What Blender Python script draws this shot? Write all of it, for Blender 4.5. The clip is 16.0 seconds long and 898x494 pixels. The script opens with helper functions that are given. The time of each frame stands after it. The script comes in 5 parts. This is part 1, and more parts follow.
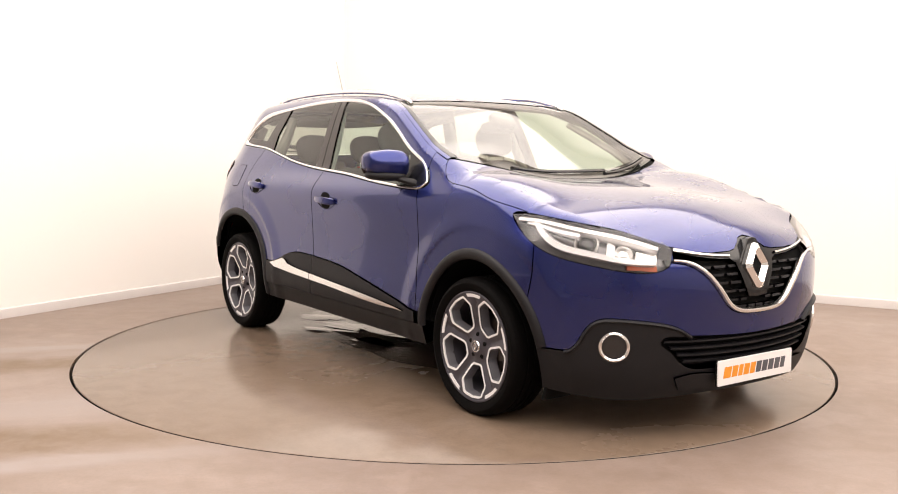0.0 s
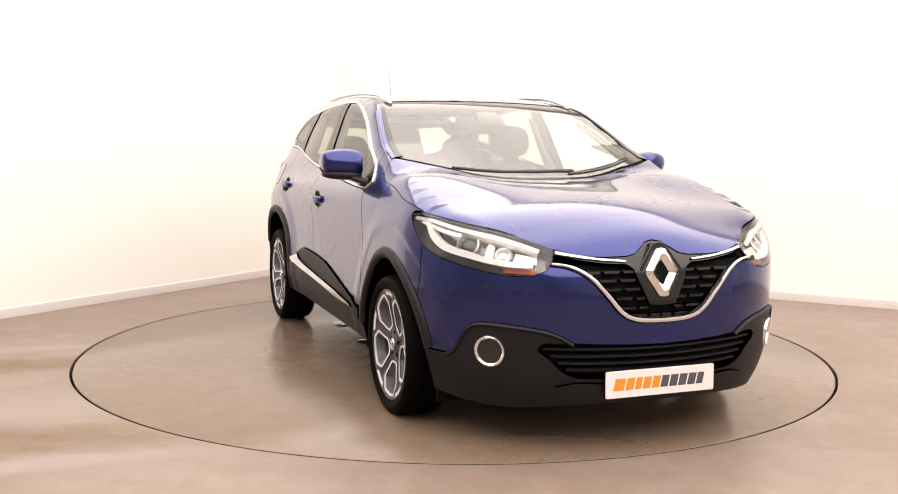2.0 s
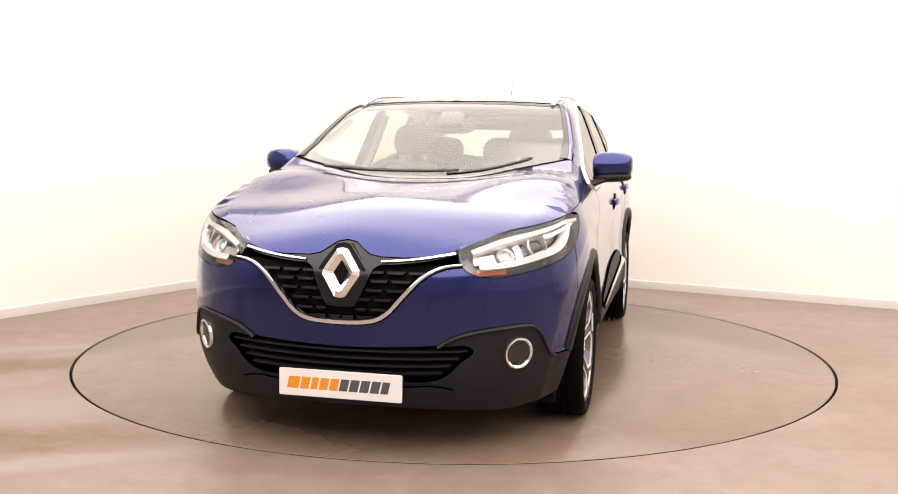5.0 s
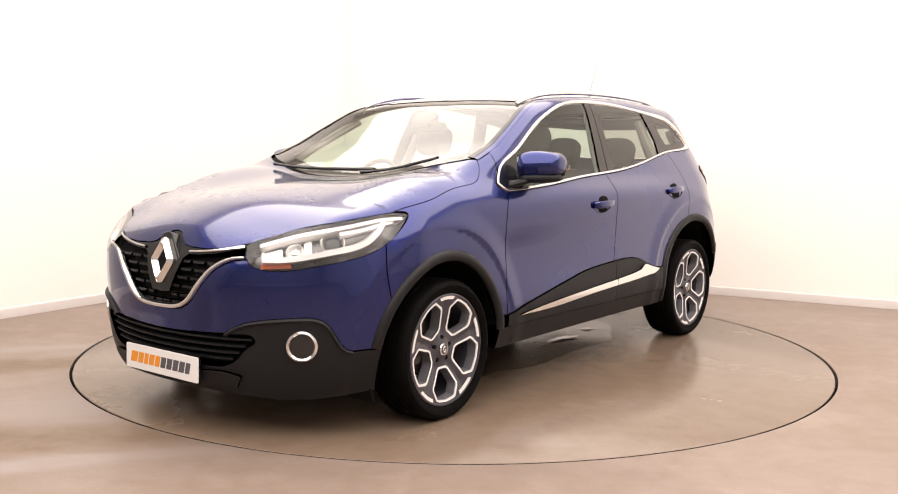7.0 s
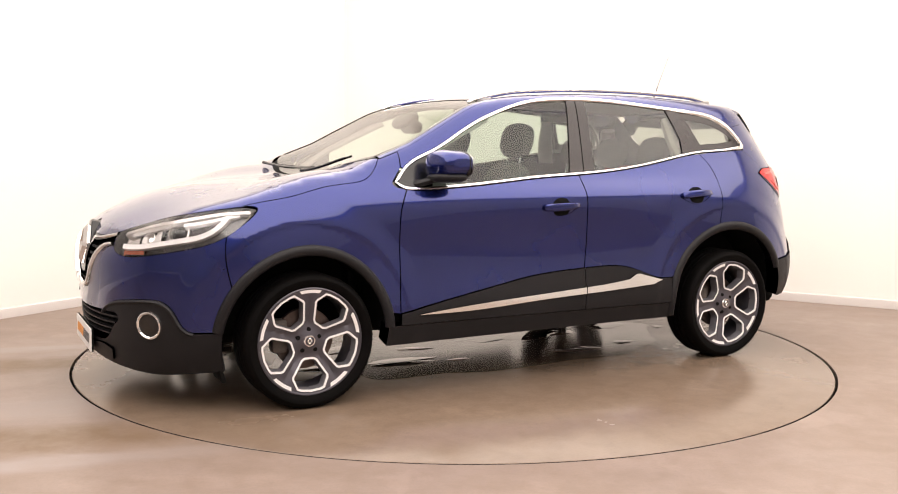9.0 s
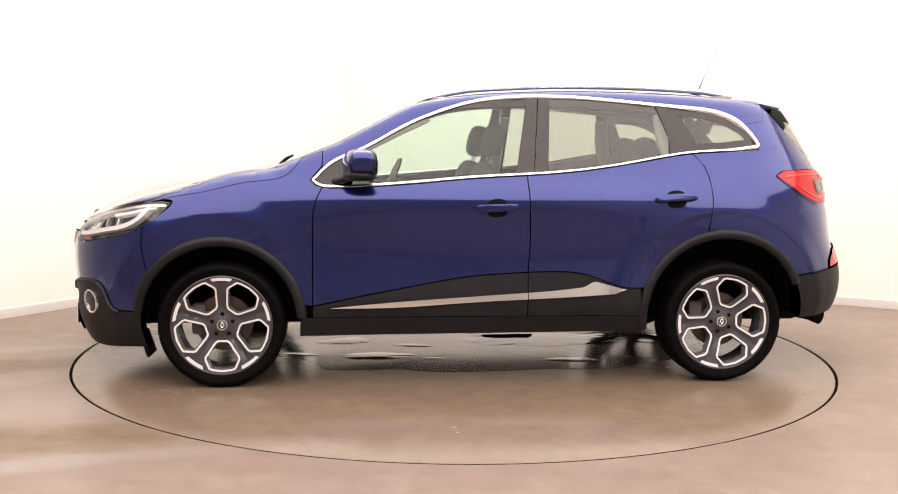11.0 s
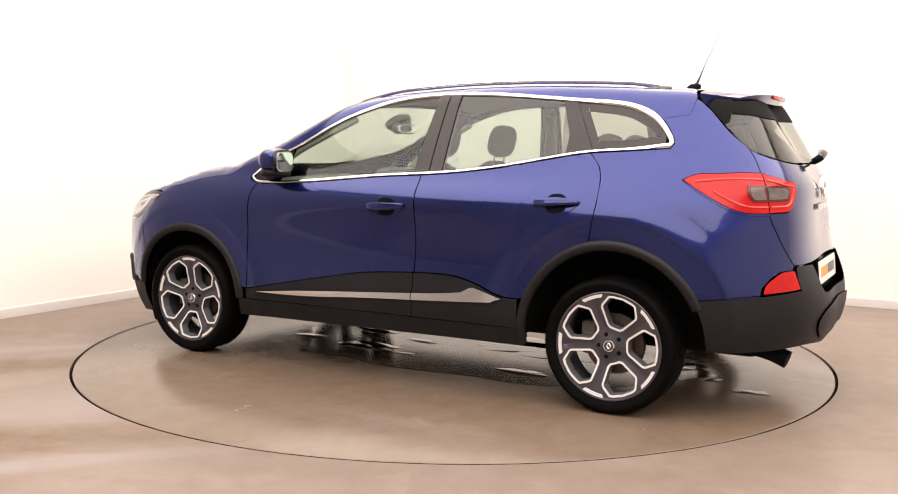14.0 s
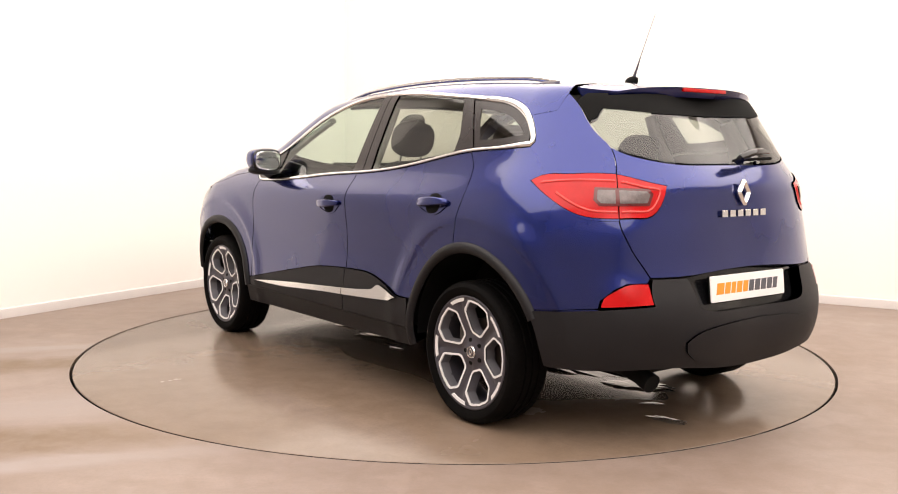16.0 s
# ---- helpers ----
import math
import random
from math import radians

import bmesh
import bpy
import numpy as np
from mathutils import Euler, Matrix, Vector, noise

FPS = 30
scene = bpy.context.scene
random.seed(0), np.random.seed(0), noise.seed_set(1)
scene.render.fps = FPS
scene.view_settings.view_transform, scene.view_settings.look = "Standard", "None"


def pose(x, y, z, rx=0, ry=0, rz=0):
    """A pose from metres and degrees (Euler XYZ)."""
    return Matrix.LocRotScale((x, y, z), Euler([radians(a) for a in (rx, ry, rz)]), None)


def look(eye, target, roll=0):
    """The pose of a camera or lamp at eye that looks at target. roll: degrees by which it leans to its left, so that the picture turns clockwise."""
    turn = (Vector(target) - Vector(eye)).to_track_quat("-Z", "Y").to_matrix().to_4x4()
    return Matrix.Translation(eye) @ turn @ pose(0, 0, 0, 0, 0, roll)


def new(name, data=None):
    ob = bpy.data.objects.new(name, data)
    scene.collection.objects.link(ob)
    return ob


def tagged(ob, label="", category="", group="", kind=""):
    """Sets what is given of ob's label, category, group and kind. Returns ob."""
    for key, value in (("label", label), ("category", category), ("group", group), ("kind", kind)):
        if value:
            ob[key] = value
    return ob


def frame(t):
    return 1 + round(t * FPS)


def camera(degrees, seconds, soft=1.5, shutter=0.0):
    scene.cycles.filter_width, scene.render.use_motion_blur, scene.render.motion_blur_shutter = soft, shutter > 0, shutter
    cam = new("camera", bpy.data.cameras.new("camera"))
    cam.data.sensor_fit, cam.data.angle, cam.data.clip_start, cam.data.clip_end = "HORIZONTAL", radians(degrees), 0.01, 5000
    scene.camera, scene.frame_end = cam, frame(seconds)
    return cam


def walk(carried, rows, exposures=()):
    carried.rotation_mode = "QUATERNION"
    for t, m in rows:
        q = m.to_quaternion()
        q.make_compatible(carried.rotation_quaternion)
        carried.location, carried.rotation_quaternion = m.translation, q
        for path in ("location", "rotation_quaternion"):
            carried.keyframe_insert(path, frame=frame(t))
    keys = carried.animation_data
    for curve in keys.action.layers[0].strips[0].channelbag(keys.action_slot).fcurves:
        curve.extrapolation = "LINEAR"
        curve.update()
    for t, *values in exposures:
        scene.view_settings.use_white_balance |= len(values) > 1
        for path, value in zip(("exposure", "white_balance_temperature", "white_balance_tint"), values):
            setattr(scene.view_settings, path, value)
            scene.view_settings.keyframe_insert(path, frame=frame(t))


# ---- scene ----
cam = camera(50.68, 16.0, soft=1.05)
EYE = (0.0, -5.832, 1.228)
AIM = (EYE[0] - 0.00565 * 0.99471, EYE[1] + 0.99471, EYE[2] - 0.10271)
STILL = look(EYE, AIM, 0.58)
walk(cam, [(0.0, STILL), (16.0, STILL)], exposures=[(0.0, 0.0), (16.0, 0.0)])

# ---- light ----
world = bpy.data.worlds.new("studio_world")
world.use_nodes = True
world.node_tree.nodes["Background"].inputs["Color"].default_value = (1.0, 0.96, 0.9, 1)
world.node_tree.nodes["Background"].inputs["Strength"].default_value = 0.05
scene.world = world
PANEL_WATTS, PANEL_COLOUR = 865.0, (1.0, 0.915, 0.85)


# ---- materials ----
def rgba(c):
    return (c[0], c[1], c[2], 1.0)


def mat(name, base, rough=0.5, metal=0.0, vary=0.12, scale=6.0, fine=80.0, bump=0.0, coat=0.0, rough_vary=0.08, spec=0.5):
    """A surface with a broad and a fine variation of colour and gloss."""
    m = bpy.data.materials.new(name)
    m.use_nodes = True
    n, l = m.node_tree.nodes, m.node_tree.links
    b = n["Principled BSDF"]
    at = n.new("ShaderNodeTexCoord")
    big, small = n.new("ShaderNodeTexNoise"), n.new("ShaderNodeTexNoise")
    big.inputs["Scale"].default_value, big.inputs["Detail"].default_value = scale, 5
    small.inputs["Scale"].default_value, small.inputs["Detail"].default_value = fine, 3
    mixed = n.new("ShaderNodeMath")
    mixed.operation = "MULTIPLY_ADD"
    mixed.inputs[1].default_value = 0.35
    ramp = n.new("ShaderNodeMapRange")
    ramp.inputs["From Min"].default_value, ramp.inputs["From Max"].default_value = 0.4, 0.95
    colour = n.new("ShaderNodeMix")
    colour.data_type = "RGBA"
    colour.inputs[6].default_value = rgba([c * (1 - vary) for c in base])
    colour.inputs[7].default_value = rgba([min(1, c * (1 + vary)) for c in base])
    gloss = n.new("ShaderNodeMapRange")
    gloss.inputs["To Min"].default_value, gloss.inputs["To Max"].default_value = max(0.02, rough - rough_vary), rough + rough_vary
    for t in (big, small):
        l.new(at.outputs["Object"], t.inputs["Vector"])
    l.new(small.outputs["Fac"], mixed.inputs[0])
    l.new(big.outputs["Fac"], mixed.inputs[2])
    l.new(mixed.outputs[0], ramp.inputs["Value"])
    l.new(ramp.outputs[0], colour.inputs[0])
    l.new(colour.outputs[2], b.inputs["Base Color"])
    l.new(big.outputs["Fac"], gloss.inputs["Value"])
    l.new(gloss.outputs[0], b.inputs["Roughness"])
    b.inputs["Metallic"].default_value = metal
    b.inputs["Specular IOR Level"].default_value = spec
    b.inputs["Coat Weight"].default_value, b.inputs["Coat Roughness"].default_value = coat, 0.05
    b.inputs["Coat IOR"].default_value = 1.47
    if bump:
        k = n.new("ShaderNodeBump")
        k.inputs["Strength"].default_value, k.inputs["Distance"].default_value = bump, 0.002
        l.new(small.outputs["Fac"], k.inputs["Height"])
        l.new(k.outputs[0], b.inputs["Normal"])
    return m


def glass(name, tint, gloss=1.0, rough=0.02):
    """A thin pane: tinted passage and a mirror gloss that grows towards grazing."""
    m = bpy.data.materials.new(name)
    m.use_nodes = True
    n, l = m.node_tree.nodes, m.node_tree.links
    n.remove(n["Principled BSDF"])
    clear, shine, edge, rise, mul, mix = (n.new("ShaderNode" + k) for k in ("BsdfTransparent", "BsdfGlossy", "LayerWeight", "Math", "Math", "MixShader"))
    clear.inputs["Color"].default_value = rgba(tint)
    shine.inputs["Roughness"].default_value = rough
    edge.inputs["Blend"].default_value = 0.5
    rise.operation, rise.inputs[1].default_value = "POWER", 4.5
    mul.operation, mul.use_clamp = "MULTIPLY_ADD", True
    mul.inputs[1].default_value, mul.inputs[2].default_value = 0.9, 0.05 * gloss
    l.new(edge.outputs["Facing"], rise.inputs[0])
    l.new(rise.outputs[0], mul.inputs[0])
    l.new(mul.outputs[0], mix.inputs[0])
    l.new(clear.outputs[0], mix.inputs[1])
    l.new(shine.outputs[0], mix.inputs[2])
    l.new(mix.outputs[0], n["Material Output"].inputs["Surface"])
    return m


def glow(name, colour, strength):
    m = bpy.data.materials.new(name)
    m.use_nodes = True
    b = m.node_tree.nodes["Principled BSDF"]
    b.inputs["Base Color"].default_value = rgba(colour)
    b.inputs["Emission Color"].default_value = rgba(colour)
    b.inputs["Emission Strength"].default_value = strength
    return m


PAINT = mat("blue_paint", (0.0112, 0.0205, 0.142), 0.27, 0.85, 0.10, 2.0, 900, 0.02, 1.0, 0.04)
PLASTIC = mat("grained_plastic", (0.0085, 0.0080, 0.0098), 0.5, 0.0, 0.2, 5, 500, 0.2, spec=0.28)
GLOSS_BLACK = mat("gloss_black", (0.006, 0.006, 0.007), 0.16, 0.0, 0.1, 4, 200)
PILLAR = mat("pillar_film", (0.016, 0.012, 0.013), 0.25, 0.0, 0.1, 4, 200)
DULL_BLACK = mat("dull_black", (0.003, 0.003, 0.003), 0.8, 0.0, 0.2, 5, 90, spec=0.15)
RUBBER = mat("tyre_rubber", (0.0030, 0.0026, 0.0026), 0.66, 0.0, 0.35, 9, 160, 0.3, spec=0.06)
CHROME = mat("bright_trim", (0.90, 0.89, 0.88), 0.16, 1.0, 0.04, 5, 200, 0.0, 0.0, 0.05)
SATIN = mat("satin_alloy", (0.62, 0.60, 0.59), 0.34, 0.9, 0.06, 9, 300)
MACHINED = mat("machined_alloy", (0.88, 0.87, 0.88), 0.32, 0.2, 0.05, 9, 400, 0.0)
SPOKE = mat("spoke_grey", (0.085, 0.080, 0.096), 0.34, 0.55, 0.10, 9, 300)
WELL = mat("opening_grey", (0.24, 0.235, 0.26), 0.40, 0.6, 0.12, 9, 200)
DISC = mat("brake_steel", (0.10, 0.075, 0.066), 0.45, 0.8, 0.25, 14, 60)
CAST = mat("cast_iron", (0.10, 0.085, 0.075), 0.7, 0.4, 0.4, 20, 90)
CLOTH = mat("seat_cloth", (0.055, 0.052, 0.055), 0.9, 0.0, 0.25, 12, 260, 0.4)
DASH = mat("dash_plastic", (0.040, 0.040, 0.043), 0.6, 0.0, 0.2, 8, 300, 0.2)
LINING = mat("roof_lining", (0.46, 0.44, 0.42), 0.9, 0.0, 0.08, 12, 300, 0.2)
PLATE_WHITE = mat("plate_white", (0.84, 0.83, 0.83), 0.35, 0.0, 0.03, 10, 200)
ORANGE = mat("print_orange", (0.80, 0.30, 0.025), 0.4, 0.0, 0.06, 30, 200)
GREY_INK = mat("print_grey", (0.085, 0.085, 0.10), 0.4, 0.0, 0.10, 30, 200)
RED_LENS = mat("red_lens", (0.46, 0.005, 0.006), 0.16, 0.0, 0.15, 12, 70, 0.1, 0.12, 0.05, spec=0.3)
RED_DARK = mat("dark_red_lens", (0.10, 0.004, 0.005), 0.14, 0.0, 0.15, 12, 70, 0.0, 0.5)
RED_GUIDE = mat("red_guide", (0.62, 0.030, 0.026), 0.20, 0.0, 0.08, 12, 70, 0.0, 0.5)
PALE_LENS = mat("pale_lens", (0.15, 0.125, 0.125), 0.2, 0.3, 0.3, 40, 160, 0.3, 0.6)
DRL = mat("running_light_white", (0.88, 0.88, 0.90), 0.25, 0.0, 0.03, 12, 100)
AMBER = mat("amber_reflector", (0.60, 0.17, 0.09), 0.25, 0.1, 0.2, 20, 100)
HOUSING = mat("lamp_housing", (0.13, 0.125, 0.13), 0.25, 0.8, 0.25, 18, 90)
MIRROR = mat("mirror_face", (0.93, 0.94, 0.94), 0.03, 1.0, 0.01, 3, 30, rough_vary=0.01)
CLEAR = glass("clear_glass", (0.74, 0.87, 0.79), 1.1)
SCREEN_GLASS = glass("screen_glass", (0.84, 0.87, 0.80), 2.6, 0.035)
REAR_GLASS = glass("tinted_glass", (0.60, 0.635, 0.58), 1.6)
LAMP_GLASS = glass("lamp_glass", (0.93, 0.93, 0.93), 1.2)
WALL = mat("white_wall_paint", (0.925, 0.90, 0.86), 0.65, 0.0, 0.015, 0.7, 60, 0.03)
# tones of the walls out of view, chosen to shape the car's reflections
UNSEEN_PALE = mat("unseen_wall_pale", (0.58, 0.56, 0.54), 0.7, 0.0, 0.05, 0.7, 60, 0.03)
UNSEEN_GREY = mat("unseen_wall_grey", (0.42, 0.40, 0.385), 0.7, 0.0, 0.05, 0.7, 60, 0.03)
UNSEEN_DARK = mat("unseen_wall_dark", (0.34, 0.32, 0.31), 0.7, 0.0, 0.06, 0.7, 60, 0.03)
SKIRT = mat("skirting_paint", (0.66, 0.62, 0.60), 0.4, 0.0, 0.03, 2, 60)
PANEL_FACE = glow("lamp_panel", (1.0, 0.94, 0.88), 0.3)


SLOPE = -0.3
RUST, PALE = (0.142, 0.088, 0.044), (0.290, 0.250, 0.240)
BANDS = [(-1.80, 0.12, PALE, 0.8), (-1.46, 0.28, RUST, 0.95), (-0.90, 0.32, PALE, 0.5), (0.10, 0.24, RUST, 0.95), (0.58, 0.11, PALE, 0.6)]


def floor_mat(name, base, stain, streak, worn=False):
    """Worn sealed floor: broad damp stains, drag streaks and fine speckle; smoother where it is damp."""
    m = bpy.data.materials.new(name)
    m.use_nodes = True
    n, l = m.node_tree.nodes, m.node_tree.links
    b = n["Principled BSDF"]
    at, stretch = n.new("ShaderNodeTexCoord"), n.new("ShaderNodeMapping")
    stretch.inputs["Scale"].default_value = (0.55, 1.7, 1)
    stretch.inputs["Rotation"].default_value = (0, 0, radians(-11))
    l.new(at.outputs["Object"], stretch.inputs["Vector"])
    noises = []
    for scale, detail, source in ((0.7, 6, at.outputs["Object"]), (1.6, 8, stretch.outputs[0]), (70, 4, at.outputs["Object"]), (7.0, 9, at.outputs["Object"]), (2.4, 10, at.outputs["Object"])):
        t = n.new("ShaderNodeTexNoise")
        t.inputs["Scale"].default_value, t.inputs["Detail"].default_value = scale, detail
        l.new(source, t.inputs["Vector"])
        t.inputs["Roughness"].default_value = 0.62
        t.inputs["Distortion"].default_value = 0.35
        noises.append(t)

    def span(src, a, c, lo=0.0, hi=1.0):
        r = n.new("ShaderNodeMapRange")
        for k, v in zip(("From Min", "From Max", "To Min", "To Max"), (a, c, lo, hi)):
            r.inputs[k].default_value = v
        l.new(src, r.inputs["Value"])
        return r.outputs[0]

    def blend(fac, a, c):
        k = n.new("ShaderNodeMix")
        k.data_type = "RGBA"
        l.new(fac, k.inputs[0])
        for i, v in ((6, a), (7, c)):
            if isinstance(v, tuple):
                k.inputs[i].default_value = rgba(v)
            else:
                l.new(v, k.inputs[i])
        return k.outputs[2]
    damp = span(noises[1].outputs["Fac"], 0.52, 0.72, 0.0, streak)
    c = blend(span(noises[0].outputs["Fac"], 0.35, 0.68, 0, 0.55), base, stain)
    c = blend(damp, c, tuple(v * 1.25 for v in base))
    c = blend(span(noises[2].outputs["Fac"], 0.45, 0.75, 0, 0.35), c, tuple(v * 0.72 for v in base))
    c = blend(span(noises[3].outputs["Fac"], 0.40, 0.68, 0, 0.42), c, tuple(v * 0.74 for v in stain))
    c = blend(span(noises[4].outputs["Fac"], 0.60, 0.66, 0, 0.30), c, tuple(v * 1.3 for v in base))
    if worn:
        # old wash marks on the left side: rusty bands and pale drag streaks across the floor
        parts, slope, across, ragged = n.new("ShaderNodeSeparateXYZ"), n.new("ShaderNodeMath"), n.new("ShaderNodeMath"), n.new("ShaderNodeMath")
        l.new(at.outputs["Object"], parts.inputs[0])
        for node in (slope, ragged):
            node.operation = "MULTIPLY_ADD"
        slope.inputs[1].default_value, ragged.inputs[1].default_value = SLOPE, 0.3
        l.new(parts.outputs["X"], slope.inputs[0])
        l.new(parts.outputs["Y"], slope.inputs[2])
        l.new(noises[1].outputs["Fac"], ragged.inputs[0])
        l.new(slope.outputs[0], ragged.inputs[2])
        across.operation = "ADD"
        across.inputs[1].default_value = -0.15
        l.new(ragged.outputs[0], across.inputs[0])

        def times(a, c):
            k = n.new("ShaderNodeMath")
            k.operation = "MULTIPLY"
            l.new(a, k.inputs[0])
            l.new(c, k.inputs[1])
            return k.outputs[0]
        side = span(parts.outputs["X"], -0.6, -1.7, 0.0, 1.0)
        for mid, half, tone, much in BANDS:
            up, down = span(across.outputs[0], mid - half, mid - half * 0.35), span(across.outputs[0], mid + half, mid + half * 0.35)
            patchy = span(noises[3].outputs["Fac"], 0.28, 0.60, much * 0.45, much)
            c = blend(times(times(times(up, down), side), patchy), c, tone)
    l.new(c, b.inputs["Base Color"])
    l.new(span(noises[0].outputs["Fac"], 0.3, 0.7, 0.36 if worn else 0.17, 0.52 if worn else 0.30), b.inputs["Roughness"])
    k = n.new("ShaderNodeBump")
    k.inputs["Strength"].default_value, k.inputs["Distance"].default_value = 0.12, 0.002
    l.new(noises[2].outputs["Fac"], k.inputs["Height"])
    l.new(k.outputs[0], b.inputs["Normal"])
    return m


FLOOR = floor_mat("sealed_floor", (0.242, 0.185, 0.157), (0.212, 0.152, 0.110), 0.5, True)
DECK = floor_mat("turntable_floor", (0.192, 0.140, 0.104), (0.172, 0.122, 0.085), 0.25)
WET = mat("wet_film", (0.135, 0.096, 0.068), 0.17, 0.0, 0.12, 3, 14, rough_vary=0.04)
WATER = mat("standing_water", (0.13, 0.104, 0.088), 0.03, 0.0, 0.1, 6, 60, rough_vary=0.01)


# ---- mesh helpers ----
def part(name, bm, material, parent=None, label="", smooth=35):
    """One mesh object from a bmesh, under parent."""
    bmesh.ops.recalc_face_normals(bm, faces=bm.faces)
    me = bpy.data.meshes.new(name)
    bm.to_mesh(me)
    bm.free()
    me.materials.append(material)
    if smooth:
        me.shade_smooth()
        me.set_sharp_from_angle(angle=radians(smooth))
    ob = new(name, me)
    ob.parent = parent
    return tagged(ob, label)


def block(sx, sy, sz, bevel=0.01, at=(0, 0, 0), segs=2, turn=None):
    bm = bmesh.new()
    bmesh.ops.create_cube(bm, size=1)
    bmesh.ops.scale(bm, vec=(sx, sy, sz), verts=bm.verts)
    if bevel:
        bmesh.ops.bevel(bm, geom=bm.edges[:], offset=bevel, segments=segs, profile=0.5, affect="EDGES")
    if turn:
        bmesh.ops.transform(bm, matrix=pose(0, 0, 0, *turn), verts=bm.verts)
    bmesh.ops.translate(bm, vec=at, verts=bm.verts)
    return bm


def lathe(profile, axis="Y", steps=64, closed=False):
    """Turns (radius, along) points round an axis."""
    bm = bmesh.new()
    rings = []
    for i in range(steps):
        a = 2 * math.pi * i / steps
        rings.append([bm.verts.new((r * math.cos(a), h, r * math.sin(a)) if axis == "Y" else ((h, r * math.cos(a), r * math.sin(a)) if axis == "X" else (r * math.cos(a), r * math.sin(a), h))) for r, h in profile])
    n = len(profile)
    for i in range(steps):
        p, q = rings[i], rings[(i + 1) % steps]
        for j in range(n if closed else n - 1):
            bm.faces.new((p[j], p[(j + 1) % n], q[(j + 1) % n], q[j]))
    bmesh.ops.remove_doubles(bm, verts=bm.verts, dist=1e-5)
    return bm


def tube(path, radii, sides=10, squash=1.0):
    """A swept rod with capped ends; radii: one number or one for each point."""
    bm = bmesh.new()
    pts = [Vector(p) for p in path]
    if not isinstance(radii, (list, tuple)):
        radii = [radii] * len(pts)
    rings = []
    for i, p in enumerate(pts):
        t = (pts[min(i + 1, len(pts) - 1)] - pts[max(i - 1, 0)]).normalized()
        side = t.cross(Vector((0, 0, 1)))
        side = side.normalized() if side.length > 1e-3 else Vector((1, 0, 0))
        upv = side.cross(t)
        rings.append([bm.verts.new(p + radii[i] * (math.cos(2 * math.pi * k / sides) * side + squash * math.sin(2 * math.pi * k / sides) * upv)) for k in range(sides)])
    for a, b in zip(rings, rings[1:]):
        for k in range(sides):
            bm.faces.new((a[k], a[(k + 1) % sides], b[(k + 1) % sides], b[k]))
    bm.faces.new(rings[0])
    bm.faces.new(rings[-1])
    return bm


def blob(sx, sy, sz, power=2.6, at=(0, 0, 0), turn=None, rings=14, segs=24, shape=None):
    """A rounded cushion-like solid; shape bends its points."""
    bm = bmesh.new()
    bmesh.ops.create_uvsphere(bm, u_segments=segs, v_segments=rings, radius=1)
    for v in bm.verts:
        k = (abs(v.co.x) ** power + abs(v.co.y) ** power + abs(v.co.z) ** power) ** (-1 / power)
        c = v.co * k
        v.co = Vector((c.x * sx / 2, c.y * sy / 2, c.z * sz / 2))
        if shape:
            v.co = Vector(shape(*v.co))
    if turn:
        bmesh.ops.transform(bm, matrix=pose(0, 0, 0, *turn), verts=bm.verts)
    bmesh.ops.translate(bm, vec=at, verts=bm.verts)
    return bm


def flip_y(bm):
    for v in bm.verts:
        v.co.y = -v.co.y
    bmesh.ops.reverse_faces(bm, faces=bm.faces)
    return bm


def curve(pts, step=0.03):
    """A smooth line through points of a chart."""
    p = np.asarray(pts, float)
    if len(p) == 2:
        n = max(2, int(np.ceil(np.linalg.norm(p[1] - p[0]) / step)) + 1)
        return [tuple(p[0] + (p[1] - p[0]) * i / (n - 1)) for i in range(n)]
    s = np.concatenate([[0], np.cumsum(np.linalg.norm(np.diff(p, axis=0), axis=1))])
    n = max(len(p), int(np.ceil(s[-1] / step)) + 1)
    q = spline_basis(s)(np.linspace(0, s[-1], n)) @ p
    return [tuple(c) for c in q]


def joined(*pieces):
    """A closed outline of several lines end to end."""
    out = []
    for piece in pieces:
        for q in piece:
            if not out or abs(out[-1][0] - q[0]) + abs(out[-1][1] - q[1]) > 2e-3:
                out.append((float(q[0]), float(q[1])))
    if abs(out[-1][0] - out[0][0]) + abs(out[-1][1] - out[0][1]) < 2e-3:
        out.pop()
    return out


def dense(poly, step):
    out = []
    for a, b in zip(poly, poly[1:] + poly[:1]):
        n = max(1, int(math.ceil(math.hypot(b[0] - a[0], b[1] - a[1]) / step)))
        out += [(a[0] + (b[0] - a[0]) * i / n, a[1] + (b[1] - a[1]) * i / n) for i in range(n)]
    return out


def inset(poly, d):
    """The outline moved inwards by d (a number, or one for each point)."""
    p = np.asarray(poly, float)
    area = np.sum(p[:, 0] * np.roll(p[:, 1], -1) - np.roll(p[:, 0], -1) * p[:, 1])
    e = np.roll(p, -1, 0) - p
    e /= np.maximum(np.linalg.norm(e, axis=1), 1e-9)[:, None]
    nrm = np.stack([-e[:, 1], e[:, 0]], 1) * (1 if area > 0 else -1)
    m = nrm + np.roll(nrm, 1, 0)
    m /= np.maximum((m ** 2).sum(1) / 2, 0.5)[:, None]
    return [tuple(q) for q in p + m * np.asarray(d, float).reshape(-1, 1)]


